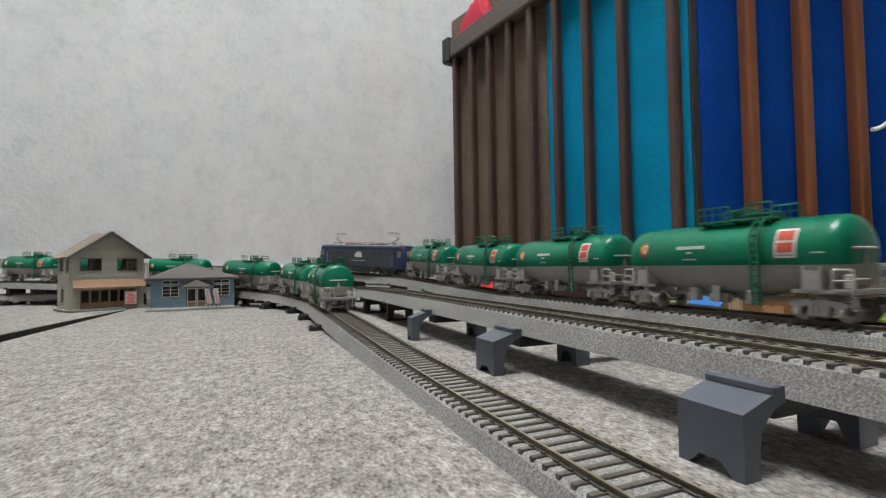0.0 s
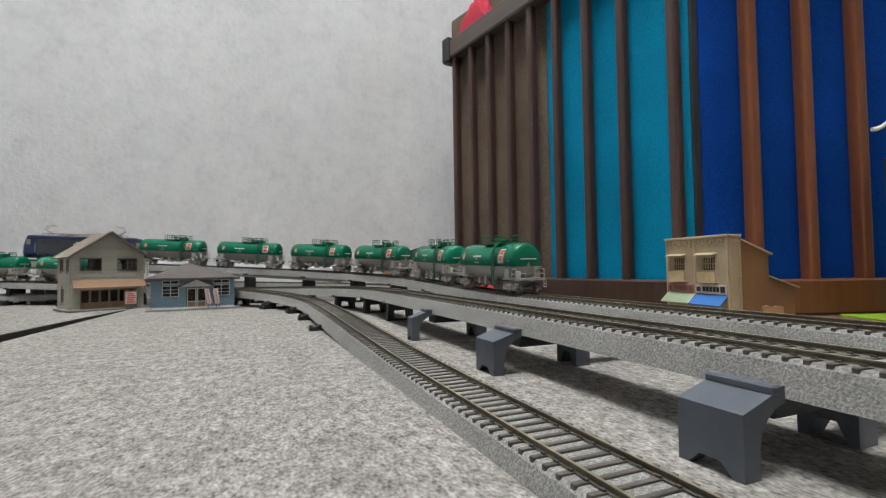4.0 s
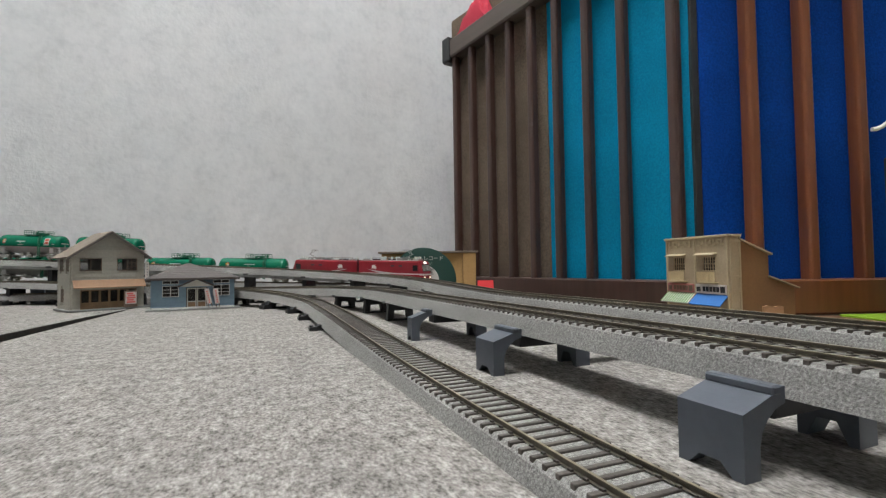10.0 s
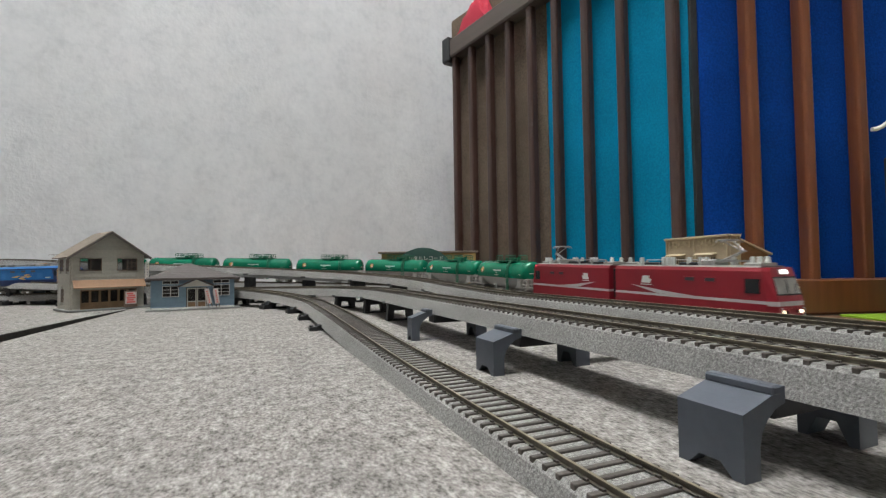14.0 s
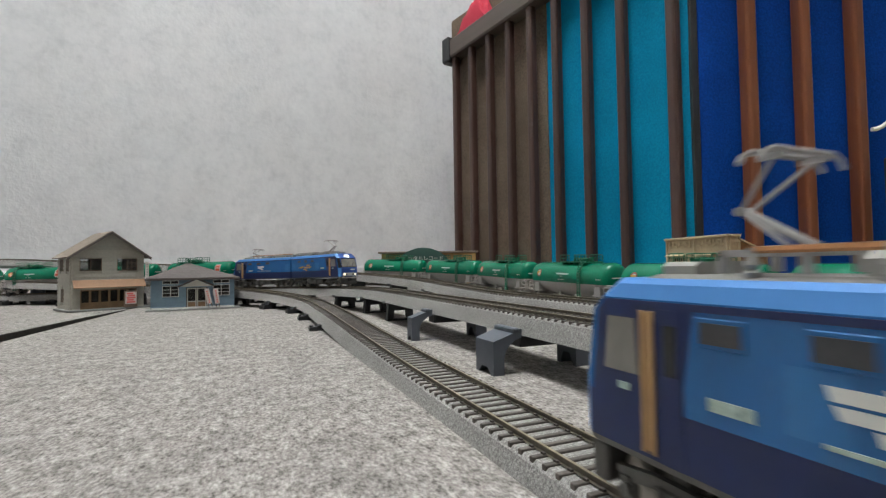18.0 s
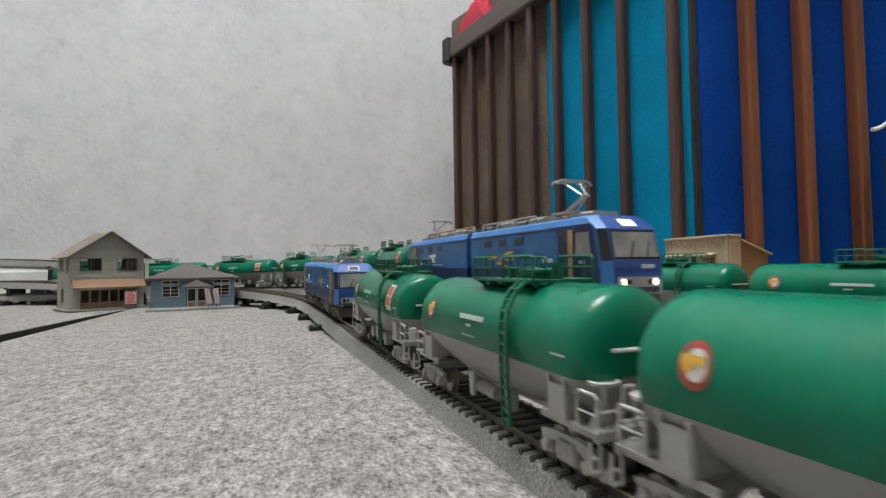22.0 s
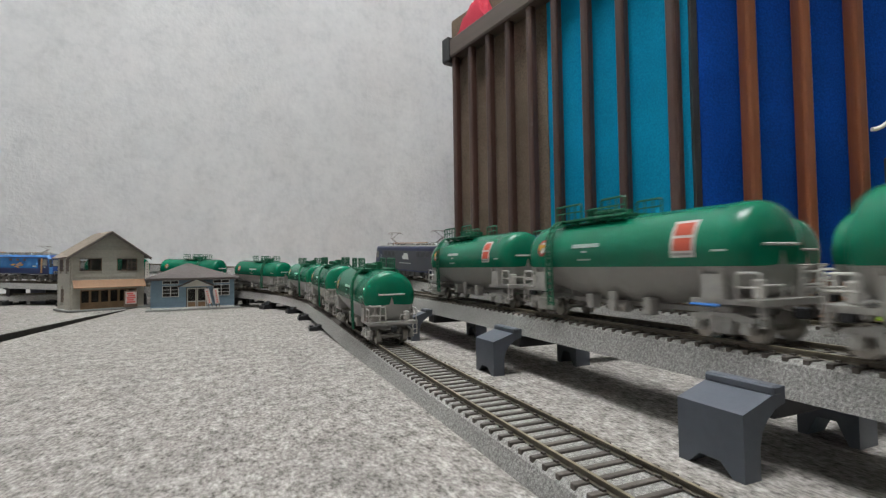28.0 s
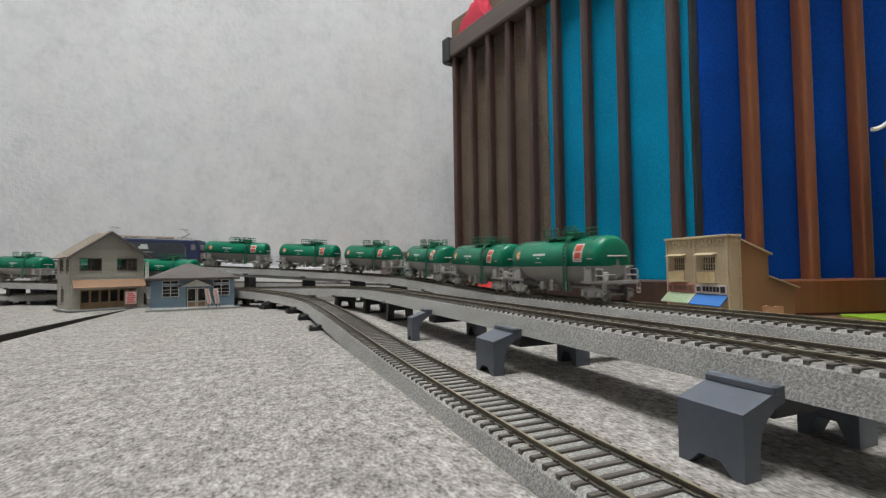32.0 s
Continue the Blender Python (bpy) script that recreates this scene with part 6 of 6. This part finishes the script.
        part("stripe", g, AWNGREEN, ob)
    g = Geo()
    g.prism([(0, 9.8), (0, 10.4), (-8.5, 2.2), (-8.5, 1.4)], "x", 36.0, 69.0)
    part("awning", g, AWNBLUE, w, "plain bright blue awning")
    # return wall at the end, with sunk panels
    g = Geo()
    g.box(W - 1.2, 1.2, -27.8, W, P, H)
    part("wall", g, TANTRIM, w, "light tan end wall")
    for y0, y1, z0, z1 in ((1.2, 2.6, -27.8, H - 2), (P - 1.4, P, -27.8, H - 2), (2.6, P - 1.4, 52, 54), (2.6, P - 1.4, 24, 25.6), (2.6, P - 1.4, 13, 14.6)):
        box_part(w, "end_moulding", TANTRIM, W, y0, z0, W + 0.7, y1, z1)
    box_part(w, "cornice", TANTRIM, W - 1, 1.7, H - 2.0, W + 1.2, P + 0.6, H - 0.1, 0.2)
    # plain ochre rear blocks with sloping roofs
    g = Geo()
    g.prism([(P, -27.8), (P + 27, -27.8), (P + 27, 42), (P, 53)], "x", W - 40, W - 0.6)
    part("rear_block", g, CARDBROWN, w, "plain ochre-brown rear block")
    g = Geo()
    g.prism([(P - 0.5, 53.3), (P + 29.5, 41.4), (P + 29.5, 42.6), (P - 0.5, 54.6)], "x", W - 42, W + 1.4)
    part("rear_roof", g, TANTRIM, w, "thin pale roof sheet")
    g = Geo()
    g.prism([(P + 27, -27.8), (P + 52, -27.8), (P + 52, 15), (P + 27, 23.6)], "x", W - 40, W - 0.8)
    part("lean_to", g, CARDBROWN, w, "plain ochre-brown lean-to")
    g = Geo()
    g.prism([(P + 26.5, 24.0), (P + 55.5, 14.4), (P + 55.5, 15.4), (P + 26.5, 25.0)], "x", W - 42, W + 1.2)
    part("lean_to_roof", g, TANTRIM, w, "thin pale roof sheet")
    return w


def cam_dir(dx, dz):
    return (camera_plan(dx, dz)).normalized()


fr = camera_plan(221, 370)
fx = cam_dir(0.225, -0.974)
fl = fr - fx * 70.0
tm = Matrix((fx, Vector((-fx.y, fx.x, 0)), Vector((0, 0, 1)))).transposed().to_4x4()
if tm.col[1].to_3d().dot(cam_dir(1, 0.2)) < 0:
    tm.col[1] = -tm.col[1]
tm.translation = fl * MM
terrace(tm)

crate = thing("cardboard_piece", "small torn brown cardboard piece beside the terrace", "cardboard", Matrix.Translation(camera_plan(234, 352) * MM) @ pose(0, 0, 0, 0, 0, -20))
g_ = Geo()
g_.prism([(0, -27.9), (17, -27.9), (16, 3.0), (12, 3.4), (9, 2.6), (4, 4.0), (0.8, 3.0)], "y", 0, 1.4)
part("flap", g_, mat("brown_cardboard", (0.42, 0.24, 0.12), 0.75, grain=0.1, scale=400, stain=0.1, sscale=80), crate)

g_ = Geo()
g_.bbox(150, -200, -27.9, 600, -22, -25.6, 0.3)
solid("lime_sheet", g_, LIME, "lime green foam sheet lying on the floor before the playpen", "sheet", panel_frame(E2))


# ---- record shop with its half-round sign ----
def words(text, size, at, material, parent, name="lettering"):
    cu = bpy.data.curves.new(name, "FONT")
    cu.body, cu.size, cu.align_x, cu.align_y, cu.extrude = text, size * MM, "CENTER", "CENTER", 0.15 * MM
    tmp = bpy.data.objects.new(name, cu)
    scene.collection.objects.link(tmp)
    dg = bpy.context.evaluated_depsgraph_get()
    me = bpy.data.meshes.new_from_object(tmp.evaluated_get(dg))
    scene.collection.objects.unlink(tmp)
    bpy.data.objects.remove(tmp)
    bpy.data.curves.remove(cu)
    me.materials.clear()
    me.materials.append(material)
    ob = new(name, me)
    ob.parent = parent
    ob.matrix_basis = at
    return ob


rec = thing("record_shop", "ochre-tan model shop with flat roof and round sign", "shop", Matrix.Translation(camera_plan(-75, 582) * MM) @ pose(0, 0, 0, 0, 0, -YAW + 3))
box_part(rec, "wall", TANBOX, 0, 0, 0, 99, 30, 52.0, 0.2, "ochre-tan walls")
box_part(rec, "roof", ROOFBROWN, -4, -4, 52.2, 118, 34, 54.4, 0.3, "thin brown flat roof")
box_part(rec, "side_wing", TANBOX, 99.2, -3, 0, 115, 30, 52.0, 0.2, "ochre-tan side wing")
gd = Geo()
gd.lathe([(-6.5, 39.6), (-6.3, 40.0), (-4.8, 40.0), (-4.6, 39.6)], "y", 72, 0, (50.5, 0, 18.6))
sign = part("round_sign", gd, BOTTLE, rec, "dark green round sign shaped like a record", True)
gd = Geo()
gd.lathe([(-7.1, 18.4), (-6.9, 18.9), (-6.4, 18.9)], "y", 48, 0, (50.5, 0, 18.6))
part("centre_label", gd, SIGNWHITE, sign, "white centre label of the sign")
up = Matrix.Translation((50.5 * MM, -6.7 * MM, 45.2 * MM)) @ pose(0, 0, 0, 90, 0, 0)
words("レンタルレコード", 6.2, up, SIGNWHITE, sign)
up2 = Matrix.Translation((50.5 * MM, -6.7 * MM, 38.6 * MM)) @ pose(0, 0, 0, 90, 0, 0)
words("RECORDS", 5.0, up2, mat("grey_green_lettering", (0.24, 0.33, 0.28), 0.6, grain=0.05, scale=900), sign)
up3 = Matrix.Translation((50.5 * MM, -7.2 * MM, 29.2 * MM)) @ pose(0, 0, 0, 90, 0, 0)
words("礼幸堂", 8.6, up3, INK, sign)

card = thing("red_card", "folded bright red card standing on the felt", "card", Matrix.Translation(camera_plan(41, 575) * MM) @ pose(0, 0, 0, 0, 0, -YAW))
g_ = Geo()
g_.prism([(-7, 0), (-6.4, 0), (0, 17.0), (6.4, 0), (7, 0), (0, 18.2)], "x", 0, 19)
part("leaf", g_, REDCARD, card)

# ---- odd things at the right edge: a white plastic arm on a dark stand ----
arm = thing("white_bracket", "white plastic bracket arm with hook on a dark stand", "bracket", Matrix.Translation(camera_plan(474, 500) * MM) @ pose(0, 0, 0, 0, 0, -YAW))
g_ = Geo()
g_.bbox(18, 4, -28, 80, 30, 150, 2)
part("stand", g_, BLACKPL, arm, "dark stand")
g_ = Geo()
g_.pipe([(-19, 0, 174), (-14, 0, 174.5), (-8, 0, 177), (0, 0, 183), (12, 0, 192), (34, 0, 200)], 2.2, 10)
part("hook", g_, WHITEPAINT, arm, "white curved arm", True)
g_ = Geo()
g_.lathe([(156, 5), (158, 9), (163, 11), (166, 9)], "z", 24, 0, (12, -2, 0))
part("knob", g_, WINFRAME, arm, "grey round knob", True)
g_ = Geo()
g_.lathe([(83, 9), (84, 11), (88, 11), (89, 9)], "z", 24, 0, (8, -4, 0))
part("disc", g_, WHITEPAINT, arm, "white disc", True)


def motions():
    for ob, key, offset, half, flip, *more in TRAINS:
        run(ob, LIN[key], U_OF[key], offset, half, flip, {"a": ease_front, "c": ease_climb}.get(key), more[0] if more else 0.0)


motions()
